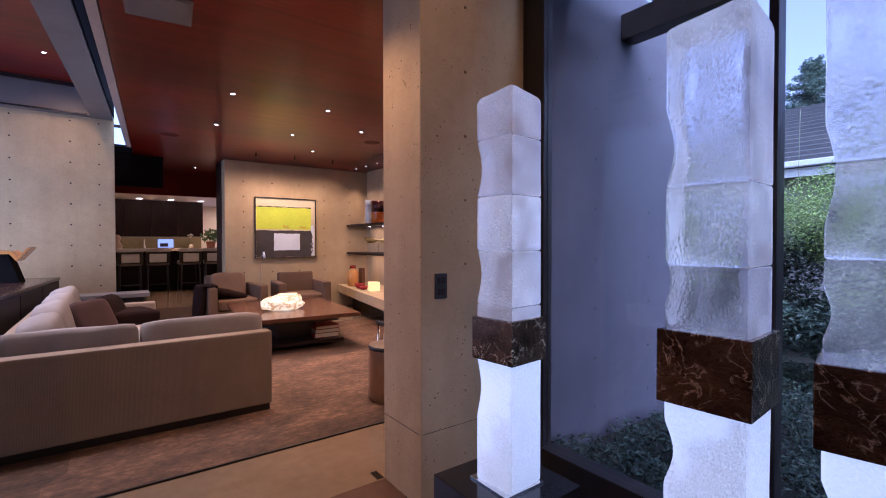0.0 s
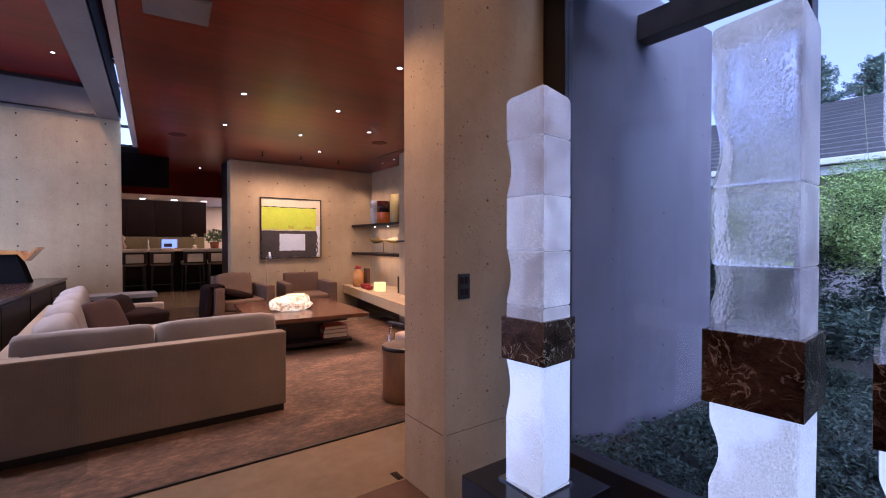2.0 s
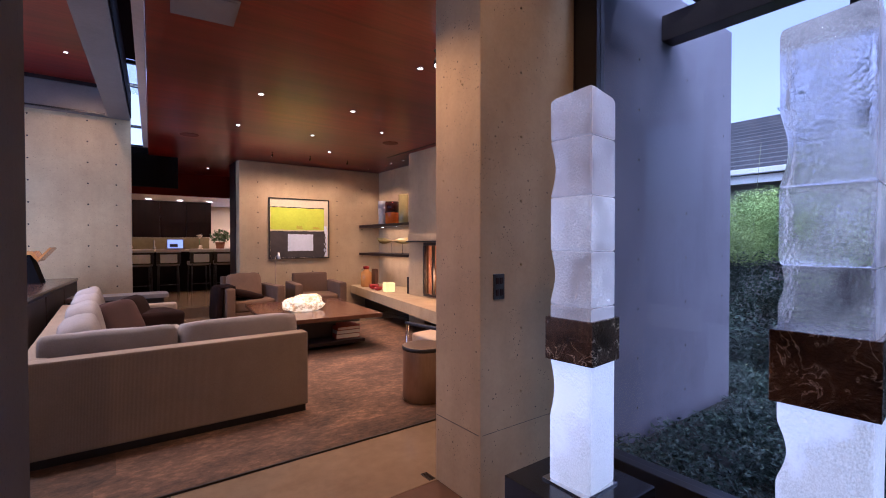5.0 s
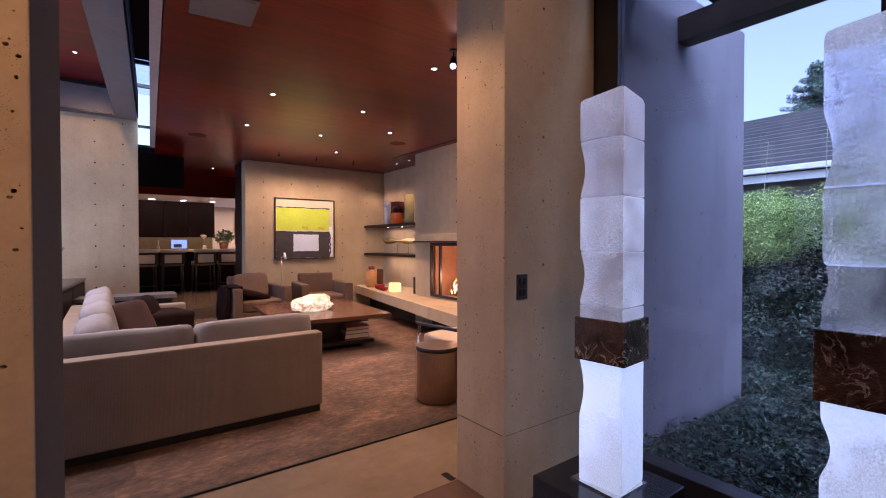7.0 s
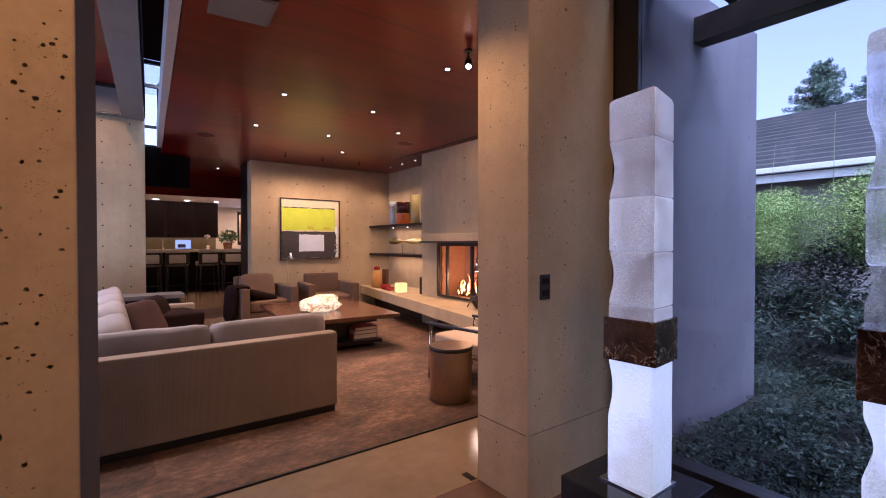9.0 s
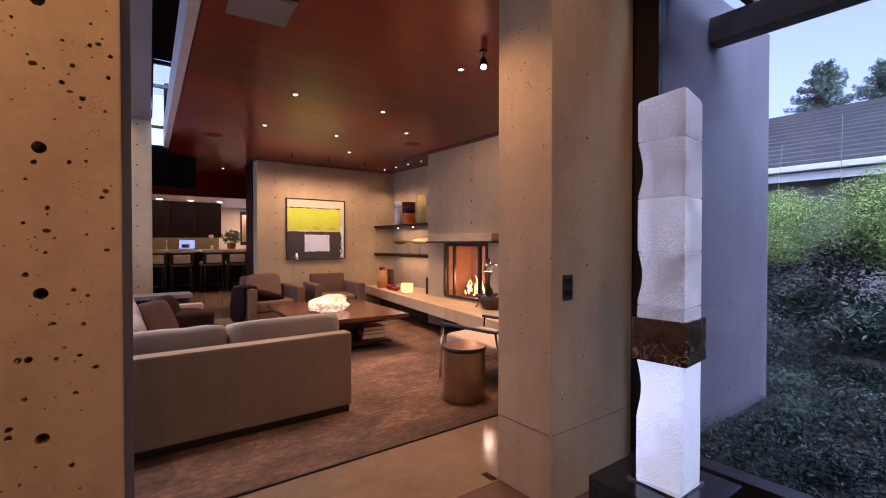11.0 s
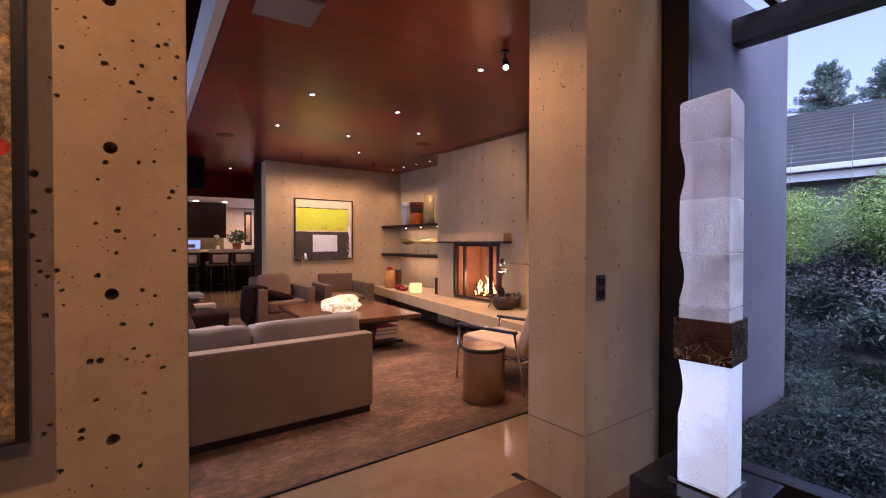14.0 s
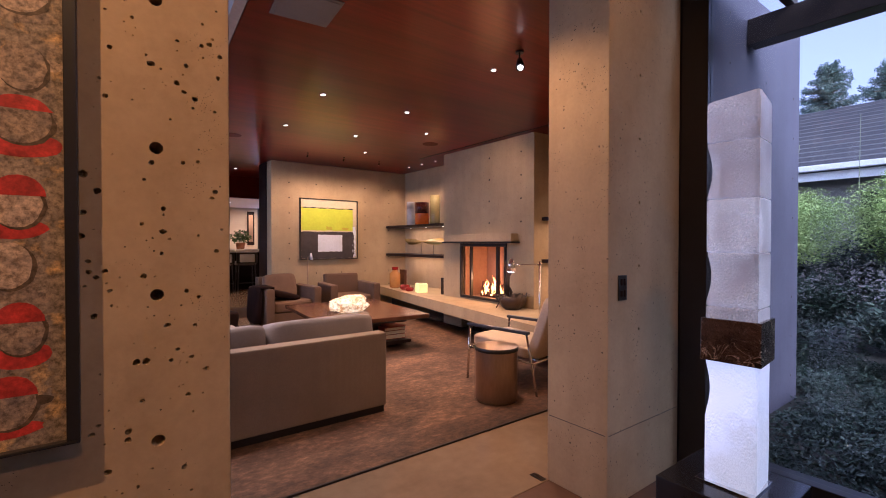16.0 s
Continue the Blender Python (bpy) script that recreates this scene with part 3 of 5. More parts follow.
M_RUST = two_scale("rust_paint", (0.55, 0.45, 0.03), (0.50, 0.50, 0.02), 12, 40, 0.6, 0.3)
box_part("canvas", (-W2 + 0.014, -0.03, -H2 + 0.014), (W2 - 0.014, -0.006, H2 - 0.014), M_CREAM, pic)


def daub(x0, z0, x1, z1, mat, lift, wob=0.006, seed=0):
    """A hand-painted field with an uneven edge."""
    random.seed(seed)
    bm = bmesh.new()
    pts = []
    n = 14
    for (ax, az), (bx, bz) in (((x0, z0), (x1, z0)), ((x1, z0), (x1, z1)), ((x1, z1), (x0, z1)), ((x0, z1), (x0, z0))):
        for k in range(n):
            u = k / n
            pts.append((ax + (bx - ax) * u + random.uniform(-wob, wob), az + (bz - az) * u + random.uniform(-wob, wob)))
    add_prism(bm, [(x, -0.03 - lift, z) for x, z in pts], (0, 0.0015, 0))
    return part("paint_field", bm, mat, pic)


daub(-0.52, -0.02, 0.45, 0.37, M_LIME, 0.002, 0.005, 1)
daub(-0.52, 0.37, 0.45, 0.385, M_INK, 0.004, 0.006, 2)
daub(-0.525, -0.52, 0.46, -0.045, M_INK, 0.002, 0.004, 3)
daub(-0.22, -0.40, 0.24, -0.10, M_CHALK, 0.005, 0.004, 4)
daub(-0.06, -0.005, 0.04, 0.045, M_RUST, 0.0032, 0.012, 5)
daub(0.24, -0.005, 0.36, 0.03, M_RUST, 0.0032, 0.012, 6)
daub(0.455, -0.50, 0.51, 0.05, M_CHALK, 0.004, 0.012, 7)
daub(0.45, -0.46, 0.475, -0.10, M_INK, 0.007, 0.012, 8)

# ---- rug and sofa ----
rug = thing("rug", "mottled brown hide rug with a dark bound edge on the concrete", "rug", (0, 0, 0))
bm = bmesh.new()
add_prism(bm, [(x, y, 0.001) for x, y in ((-1.9, 2.945), (3.3, 2.945), (3.55, 6.9), (-1.6, 6.9))], (0, 0, 0.008))
part("carpet_field", bm, M_RUG, rug)
box_part("binding", (-1.9, 2.93, 0.0005), (3.3, 2.944, 0.011), M_BLACK, rug, 0.0, "dark bound edge")

sofa = thing("corner_sofa", "low taupe corner sofa with a straight back and loose grey cushions", "sofa", (-0.71, 3.64, 0.01))
box_part("back_frame", (0, 0, 0.048), (1.608, 0.125, 0.592), M_SOFA, sofa, 0.012, "", False)
box_part("side_frame", (0, 0.128, 0.048), (0.12, 2.95, 0.592), M_SOFA, sofa, 0.012)
# black block filling the gap under the sofa, put in for its shadow
box_part("plinth", (0.012, 0.012, 0.0), (1.59, 0.95, 0.048), M_BLACK, sofa)
box_part("seat_base", (0.122, 0.127, 0.05), (1.606, 1.0, 0.26), M_SOFA, sofa, 0.01)
box_part("seat_base", (0.122, 1.003, 0.034), (1.0, 2.8, 0.26), M_SOFA, sofa, 0.01)
box_part("arm", (0.122, 2.803, 0.034), (1.05, 2.95, 0.55), M_SOFA, sofa, 0.02)


def soft(name, size, at, turn, mat, parent, label="", puff=0.35, power=9):
    bm = bmesh.new()
    cushion(bm, size, at, turn, puff, 7, power)
    return part(name, bm, mat, parent, label, True)


for cx, cw in ((0.46, 0.66), (1.20, 0.76)):
    soft("seat_cushion", (cw + 0.06, 0.84, 0.17), (cx, 0.57, 0.34), None, M_CUSHION, sofa)
for cy in (1.42, 2.05, 2.55):
    soft("seat_cushion", (0.86, 0.58, 0.17), (0.56, cy, 0.34), None, M_CUSHION, sofa)
tip = pose(0, 0, 0, -8, 0, 0)
soft("back_cushion", (0.72, 0.24, 0.355), (0.425, 0.258, 0.525), tip, M_CUSHION, sofa, "grey back cushion", 0.4, 10)
soft("back_cushion", (0.79, 0.24, 0.355), (1.19, 0.258, 0.528), tip, M_CUSHION, sofa, "grey back cushion", 0.4, 10)
for cy, up in ((0.62, 0.0), (1.28, 0.02), (1.90, 0.03), (2.48, 0.04)):
    soft("back_cushion", (0.22, 0.62, 0.42), (0.27, cy, 0.545 + up), pose(0, 0, 0, 0, -12, 0), M_CUSHION, sofa, "grey back cushion", 0.8, 4.5)


def pillow(at, size, turn, label, mat=M_BROWNCLOTH):
    p = thing("throw_pillow", label, "pillow", at)
    soft("pillow", size, (0, 0, 0), turn, mat, p, "", 0.9, 3.2 if mat is M_BROWNCLOTH else 5.5)


pillow((-0.24, 5.36, 0.55), (0.20, 0.44, 0.36), pose(0, 0, 0, 0, -25, -35), "reddish brown plush pillow on the sofa", two_scale("rust_plush", (0.026, 0.008, 0.006), (0.042, 0.013, 0.009), 4, 90, 0.9, 0.6))
pillow((-0.10, 5.74, 0.55), (0.22, 0.46, 0.38), pose(0, 0, 0, 0, -20, -20), "dark brown plush pillow leaning on the sofa")
throw = thing("throw_blanket", "crumpled brown throw lying on the sofa seat", "blanket", (0.06, 5.78, 0.45))
soft("blanket", (0.46, 0.36, 0.22), (0, 0, 0.02), pose(0, 0, 0, 4, 3, 25), M_BROWNCLOTH, throw, "", 0.5)

# ---- console, low table, book stand at the west side ----
M_PLANK = two_scale("dark_lacquer", (0.05, 0.028, 0.022), (0.075, 0.04, 0.03), 2, 14, 0.18, 0.03, (1, 0.3, 1))
con = thing("console_cabinet", "long low dark lacquered cabinet behind the sofa", "cabinet", (-0.646, 8.0, 0), -5)
box_part("body", (-0.62, -4.6, 0.03), (0, 0, 0.765), M_DARKWOOD, con, 0.004)
box_part("top", (-0.63, -4.61, 0.767), (0.012, 0.012, 0.8), M_PLANK, con, 0.003, "glossy dark wooden top")
for k in range(5):
    box_part("door_panel", (0.002, -4.55 + k * 0.9, 0.08), (0.012, -3.68 + k * 0.9, 0.74), M_DARKWOOD, con, 0.002)
stand = thing("display_stand", "black wedge stand holding an orange glass tray", "stand", (-1.12, 7.35, 0.8), -5)
bm = bmesh.new()
prof = [(-0.45, 0), (0.20, 0), (0.10, 0.33), (-0.45, 0.33)]
f0 = [bm.verts.new((x, -0.12, z)) for x, z in prof]
f1 = [bm.verts.new((x, 0.12, z)) for x, z in prof]
bm.faces.new(f0), bm.faces.new(f1)
for i in range(4):
    bm.faces.new((f0[i], f0[(i + 1) % 4], f1[(i + 1) % 4], f1[i]))
part("wedge", bm, M_MATT, stand)
bm = bmesh.new()
prof = [(-0.5, 0.332), (0.12, 0.332), (0.18, 0.25), (0.30, 0.40), (0.285, 0.412), (0.185, 0.29), (0.14, 0.368), (-0.5, 0.40)]
f0 = [bm.verts.new((x, -0.16, z)) for x, z in prof]
f1 = [bm.verts.new((x, 0.16, z)) for x, z in prof]
bm.faces.new(f0), bm.faces.new(f1)
for i in range(8):
    bm.faces.new((f0[i], f0[(i + 1) % 8], f1[(i + 1) % 8], f1[i]))
part("tray", bm, coloured_glass("orange_tray_glass", (0.95, 0.46, 0.14)), stand, "orange glass tray")

low = thing("side_console", "low black side table with a pale stone top", "table", (-0.15, 7.35, 0))
box_part("top", (-0.6, -0.22, 0.56), (0.47, 0.16, 0.61), M_GREYSTEEL, low, 0.004, "pale stone top")
box_part("body", (-0.55, -0.18, 0.0), (0.42, 0.13, 0.558), M_BLACK, low, 0.004)

# ---- coffee table ----
tab = thing("coffee_table", "large square walnut coffee table on a black pedestal", "table", (1.77, 6.03, 0.01), -5)
box_part("tabletop", (-0.65, -0.85, 0.365), (0.65, 0.85, 0.41), M_TABLE, tab, 0.004)
box_part("apron", (-0.45, -0.62, 0.30), (0.45, 0.62, 0.363), M_BLACK, tab, 0.003)
box_part("pedestal", (-0.22, -0.4, 0.09), (0.22, 0.4, 0.298), M_BLACK, tab, 0.003)
box_part("lower_shelf", (-0.5, -0.66, 0.05), (0.5, 0.66, 0.088), M_DARKWOOD, tab, 0.003)
box_part("foot", (-0.4, -0.5, 0.0), (0.4, 0.5, 0.048), M_BLACK, tab, 0.003)
M_BOOKR = two_scale("red_book_cloth", (0.30, 0.045, 0.03), (0.36, 0.06, 0.04), 5, 60, 0.8, 0.2)
M_BOOKG = two_scale("grey_book_cloth", (0.28, 0.25, 0.25), (0.34, 0.31, 0.30), 5, 60, 0.8, 0.2)
c5, s5 = math.cos(radians(5)), math.sin(radians(5))


def on_table(a, b, z):
    return (1.77 + a * c5 + b * s5, 6.03 - a * s5 + b * c5, z)


for k, (mat, lab, th) in enumerate(((M_BOOKR, "red cloth-bound art book on the lower shelf", 0.055), (M_BOOKG, "grey art book on top of the stack", 0.045), (M_BOOKR, "red art book at the top of the stack", 0.04))):
    bk = thing("book", lab, "book", on_table(0.33, -0.35, 0.0985 + (0, 0.056, 0.102)[k]), -5 + k * 2, "art books")
    box_part("cover", (-0.15, -0.2, 0), (0.15, 0.2, 0.004), mat, bk)
    box_part("pages", (-0.145, -0.195, 0.0045), (0.142, 0.195, th - 0.005), M_WHITE, bk)
    box_part("cover", (-0.15, -0.2, th - 0.0045), (0.15, 0.2, th), mat, bk)
    box_part("spine", (-0.153, -0.2, 0), (-0.1505, 0.2, th), mat, bk)

rock = thing("glass_rock", "rough glass boulder on the coffee table, glow painted in", "sculpture", (1.66, 5.86, 0.42), 15)
bm = bmesh.new()
bmesh.ops.create_icosphere(bm, subdivisions=3, radius=1.0)
for v in bm.verts:
    d = 1 + 0.30 * noise.noise(v.co * 1.6) + 0.22 * abs(noise.noise(v.co * 3.5)) + 0.20 * noise.noise(v.co * 7)
    v.co = Vector((v.co.x * 0.26 * d, v.co.y * 0.17 * d, max(-0.9, v.co.z) * 0.105 * d + 0.097))
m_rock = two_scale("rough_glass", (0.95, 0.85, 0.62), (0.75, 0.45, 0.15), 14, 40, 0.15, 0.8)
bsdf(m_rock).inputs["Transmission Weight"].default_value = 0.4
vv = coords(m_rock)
# bright patches of caught light are painted into the emission
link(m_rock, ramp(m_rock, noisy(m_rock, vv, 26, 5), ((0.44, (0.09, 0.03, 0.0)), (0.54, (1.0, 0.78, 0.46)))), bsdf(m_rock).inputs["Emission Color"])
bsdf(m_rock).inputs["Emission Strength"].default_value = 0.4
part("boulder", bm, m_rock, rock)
# added spot with no ceiling fitting, brightens the boulder
spot((1.7, 5.85, CEIL - 0.04), (1.66, 5.86, 0.4), 7, 20, 0.5)

# ---- armchairs by the picture wall ----


def armchair(at, turn, label):
    c = thing("armchair", label, "chair", at, turn, "armchairs by the picture wall")
    for x0 in (-0.41, 0.29):
        box_part("arm", (x0, -0.40, 0.06), (x0 + 0.12, 0.36, 0.62), M_ARMCHAIR, c, 0.025)
    box_part("seat_base", (-0.288, -0.36, 0.08), (0.288, 0.36, 0.27), M_ARMCHAIR, c, 0.01)
    soft("seat_cushion", (0.58, 0.66, 0.17), (0, -0.04, 0.35), None, M_ARMCHAIR, c)
    bm = bmesh.new()
    add_box(bm, (-0.29, 0.26, 0.10), (0.29, 0.40, 0.775), 0.03, pose(0, 0.0, 0.0, -4, 0, 0))
    part("backrest", bm, M_ARMCHAIR, c)
    for lx in (-0.36, 0.36):
        for ly in (-0.34, 0.30):
            box_part("leg", (lx - 0.02, ly - 0.02, 0.0), (lx + 0.02, ly + 0.02, 0.065), M_BLACK, c)
    return c


armchair((1.385, 7.55, 0), 4, "brown upholstered armchair with a loose back pillow")
armchair((2.44, 7.60, 0), -6, "brown upholstered armchair near the picture wall")
pillow((1.36, 7.70, 0.60), (0.50, 0.13, 0.40), pose(0, 0, 0, -14, 0, 4), "square tan pillow on the armchair", two_scale("tan_pillow_cloth", (0.20, 0.125, 0.075), (0.15, 0.09, 0.055), 4, 90, 0.9, 0.4))
drape = thing("throw_blanket", "dark throw hanging over the armchair's arm", "blanket", (0.985, 7.42, 0.635))
bm = bmesh.new()
outline = [(-0.05, -0.5), (-0.05, 0.012), (0.15, 0.012), (0.15, -0.02), (0.135, -0.02), (0.135, -0.003), (-0.035, -0.003), (-0.035, -0.5)]
add_prism(bm, [(x, -0.22, z) for x, z in outline], (0, 0.44, 0))
part("blanket", bm, M_BROWNCLOTH, drape, "", True)
soft("fold", (0.46, 0.40, 0.10), (0.33, 0.02, -0.13), pose(0, 0, 0, 6, 14, 20), M_BROWNCLOTH, drape, "", 0.8, 4)
soft("fold", (0.11, 0.46, 0.52), (-0.06, 0.0, -0.24), pose(0, 0, 0, 0, 4, 3), M_BROWNCLOTH, drape, "", 0.8, 4)

lamp = thing("floor_lamp", "slim reading lamp with a small white head between the armchairs", "lamp", (1.93, 8.05, 0))
tube_part("base", (0, 0, 0), (0, 0, 0.015), 0.11, M_BLACK, lamp)
tube_part("pole", (0, 0, 0.015), (0, 0, 1.02), 0.008, M_BRUSHED, lamp)
tube_part("arm", (0, 0, 1.02), (0.05, -0.04, 1.06), 0.006, M_BRUSHED, lamp)
tube_part("head", (0.05, -0.04, 0.99), (0.04, -0.03, 1.10), 0.024, material("white_shade", (0.85, 0.85, 0.85), 0.4), lamp, "white conical head", 0.014)

# ---- drum table, lounge chair, chrome lamp, bronze basket ----
drum = thing("drum_table", "bronze metal drum side table with a dark rimmed lid", "table", (1.745, 3.345, 0.01))
lathe("drum", [(0.160, 0), (0.170, 0.012), (0.170, 0.40)], M_BRUSHED, drum, (0, 0, 0), "", 40)
lathe("rim", [(0.171, 0.401), (0.177, 0.404), (0.177, 0.428), (0.171, 0.432)], M_BLACK, drum, (0, 0, 0), "dark rim", 40)
tube_part("lid", (0, 0, 0.41), (0, 0, 0.4335), 0.170, M_BRUSHED, drum, "", None, 40)

lou = thing("lounge_chair", "chrome framed lounge chair with black arm pads and pale leather", "chair", (2.27, 3.72, 0.01), 9)
M_LEATHER = two_scale("pale_leather", (0.50, 0.38, 0.25), (0.56, 0.43, 0.29), 4, 70, 0.5, 0.3)
for sx in (-0.31, 0.31):
    box_part("arm_pad", (sx - 0.022, -0.42, 0.495), (sx + 0.022, 0.24, 0.522), M_BLACK, lou, 0.006, "black arm pad")
    tube_part("front_leg", (sx, 0.22, 0.494), (sx, 0.25, 0.0), 0.011, M_CHROME, lou)
    tube_part("rear_leg", (sx, -0.40, 0.494), (sx, -0.50, 0.0), 0.011, M_CHROME, lou)
    tube_part("rail", (sx, 0.24, 0.30), (sx, -0.46, 0.26), 0.010, M_CHROME, lou)
tube_part("crossbar", (-0.31, 0.24, 0.30), (0.31, 0.24, 0.30), 0.010, M_CHROME, lou)
tube_part("crossbar", (-0.31, -0.46, 0.26), (0.31, -0.46, 0.26), 0.010, M_CHROME, lou)
soft("seat", (0.56, 0.62, 0.10), (0, -0.08, 0.345), pose(0, 0, 0, 4, 0, 0), M_LEATHER, lou)
soft("backrest", (0.56, 0.10, 0.56), (0, -0.50, 0.55), pose(0, 0, 0, 20, 0, 0), M_LEATHER, lou)
# added spot without a ceiling fitting, brightens the lounge seat
spot((2.3, 3.75, CEIL - 0.04), (2.2, 3.72, 0.3), 22, 28, 0.6)

rl = thing("reading_lamp", "chrome swing-arm reading lamp beside the hearth", "lamp", (3.02, 4.0, 0))
tube_part("base", (0, 0, 0.0), (0, 0, 0.018), 0.12, M_CHROME, rl)
tube_part("pole", (0, 0, 0.018), (0, 0, 1.07), 0.010, M_CHROME, rl)
tube_part("arm", (0.02, -0.01, 1.035), (-0.24, 0.18, 1.035), 0.009, M_CHROME, rl)
shade = tube_part("shade", (-0.25, 0.185, 0.96), (-0.25, 0.185, 1.10), 0.055, M_CHROME, rl, "chrome bell shade", 0.022)
tube_part("bulb", (-0.25, 0.185, 0.955), (-0.25, 0.185, 0.962), 0.04, M_LAMP, shade, "glowing bulb")
point((-0.25 + 3.02, 4.185, 0.92), 2)

M_BRONZE = two_scale("dark_bronze", (0.055, 0.038, 0.028), (0.10, 0.07, 0.05), 10, 50, 0.45, 0.6, (1, 1, 1), 0.6)
bas = thing("bronze_basket", "dark bronze bowl sculpture with a twisted upright branch on the hearth", "sculpture", (3.31, 4.70, 0.44))
bm = bmesh.new()
rings = []
for r0, z0 in ((0.09, 0.0), (0.13, 0.03), (0.165, 0.10), (0.185, 0.17), (0.17, 0.165), (0.13, 0.10), (0.04, 0.06)):
    ring = []
    for a in range(28):
        th = 2 * math.pi * a / 28
        rag = 1 + 0.14 * noise.noise(Vector((math.cos(th) * 2, math.sin(th) * 2, z0 * 5)))
        lip = 0.05 * max(0.0, noise.noise(Vector((math.cos(th) * 3.1, math.sin(th) * 3.1, 4)))) if z0 > 0.15 else 0.0
        ring.append(bm.verts.new((r0 * rag * math.cos(th), r0 * rag * math.sin(th), z0 + lip * 2)))
    rings.append(ring)
for p, q in zip(rings, rings[1:]):
    for a in range(28):
        bm.faces.new((p[a], p[(a + 1) % 28], q[(a + 1) % 28], q[a]))
bm.faces.new(rings[0]), bm.faces.new(rings[-1])
part("bowl", bm, M_BRONZE, bas, "ragged bronze bowl", True)


def limb(points, r0, taper):
    """One crooked bronze branch along the points."""
    bm = bmesh.new()
    rings, r = [], r0
    for k, c in enumerate(points):
        rings.append([bm.verts.new(Vector(c) + Vector((r * math.cos(q * 0.785), r * math.sin(q * 0.785), 0.5 * r * math.sin(q * 0.785 + k)))) for q in range(8)])
        r *= taper
    for low_ring, high_ring in zip(rings, rings[1:]):
        for q in range(8):
            bm.faces.new((low_ring[q], low_ring[(q + 1) % 8], high_ring[(q + 1) % 8], high_ring[q]))
    bm.faces.new(rings[0]), bm.faces.new(rings[-1])
    part("branch", bm, M_BRONZE, bas, "", True)


random.seed(11)
limb([(0.02 * math.sin(k * 1.1), 0.09 + 0.025 * math.sin(k * 0.8 + 1), 0.06 + 0.06 * k) for k in range(10)], 0.042, 0.92)
limb([(0.015 + 0.03 * math.sin(k), 0.07 + 0.02 * math.cos(k * 1.3), 0.10 + 0.05 * k) for k in range(9)], 0.022, 0.9)
for k in range(9):
    a = k * 0.72
    limb([((0.10 + 0.028 * u) * math.cos(a + 0.16 * u), (0.11 + 0.028 * u) * math.sin(a + 0.16 * u), 0.12 + 0.028 * u * (1 - 0.12 * u) + random.uniform(-0.008, 0.008)) for u in range(6)], 0.014, 0.84)
limb([(-0.15 - 0.03 * u, 0.02 - 0.01 * u, 0.16 - 0.022 * u) for u in range(6)], 0.012, 0.9)

# ---- ceiling fittings ----


def downlight(x, y, z, r=0.022, group="recessed downlights"):
    d = thing("downlight", "small round recessed ceiling downlight, switched on", "light", (x, y, z), 0, group)
    bm = bmesh.new()
    vs0 = []
    for rr, zz in ((r * 1.25, -0.001), (r * 1.2, -0.006), (r * 0.95, -0.004)):
        vs0.append([bm.verts.new((rr * math.cos(a * math.pi / 10), rr * math.sin(a * math.pi / 10), zz)) for a in range(20)])
    for p, q in zip(vs0, vs0[1:]):
        for a in range(20):
            bm.faces.new((p[a], p[(a + 1) % 20], q[(a + 1) % 20], q[a]))
    ring = part("trim_ring", bm, M_GREYSTEEL, d)
    tube_part("lens", (0, 0, -0.003), (0, 0, -0.0005), r * 0.95, M_LAMP, ring, "glowing lens")


for dx, dy in DOWNLIGHTS:
    downlight(dx, dy, CEIL)
downlight(-0.677, 7.083, 3.45)
# fittings of the three added west-bay downlights, out of view
for wx, wy in ((-1.5, 4.6), (-1.5, 6.2), (-0.75, 4.2)):
    downlight(wx, wy, 3.45)
for k in range(5):
    downlight(3.72 + 0.01 * k, 8.15 - 0.40 * k, CEIL, 0.014, "small alcove downlights")


def track_spot(x, y, tilt, label, size=1.0):
    s = thing("spotlight", label, "light", (x, y, CEIL), 0, "adjustable ceiling spots")
    tube_part("canopy", (0, 0, -0.012), (0, 0, 0), 0.035 * size, M_BLACK, s)
    tube_part("stem", (0, 0, -0.09 * size), (0, 0, -0.012), 0.007 * size, M_BLACK, s)
    tx, ty, tz = tilt
    a = Vector((0, 0, -0.08 * size))
    b = a + Vector((tx, ty, tz)).normalized() * 0.10 * size
    head = tube_part("head", a, b, 0.028 * size, M_BLACK, s, "", 0.036 * size)
    e = (b - a).normalized()
    tube_part("lens", b, b + e * 0.003, 0.024 * size, M_LAMP, head, "glowing lens")


track_spot(1.64, 3.0, (-0.35, -0.42, -0.7), "black adjustable ceiling spotlight shining into the room", 0.85)
for tx in (1.75, 2.35, 3.0):
    track_spot(tx, 7.55, (0, 0.7, -0.8), "small black ceiling spotlight aimed at the picture wall", 0.38)

vent = thing("ceiling_speaker", "square flush grey ceiling grille with a thin rim", "speaker", (0.175, 3.325, CEIL), -5)
box_part("rim", (-0.175, -0.175, -0.008), (0.175, 0.175, -0.001), M_GREYSTEEL, vent, 0.002)
box_part("grille", (-0.155, -0.155, -0.012), (0.155, 0.155, -0.0085), two_scale("grille_cloth", (0.20, 0.18, 0.17), (0.24, 0.22, 0.2), 3, 200, 0.8, 0.5), vent)
for vx, vy in ((2.9, 5.9), (0.55, 7.0)):
    sp = thing("round_speaker", "dark round flush ceiling speaker", "speaker", (vx, vy, CEIL))
    tube_part("grille", (0, 0, -0.005), (0, 0, -0.001), 0.11, two_scale("speaker_mesh", (0.12, 0.014, 0.008), (0.09, 0.011, 0.007), 6, 120, 0.6, 0.3), sp)
gap = thing("ceiling_slot", "thin dark slot in the ceiling along the chimney", "trim", (0, 0, CEIL), 0, "", "structure")
box_part("slot", (3.40, 2.7, -0.006), (3.43, 6.9, -0.001), M_BLACK, gap)
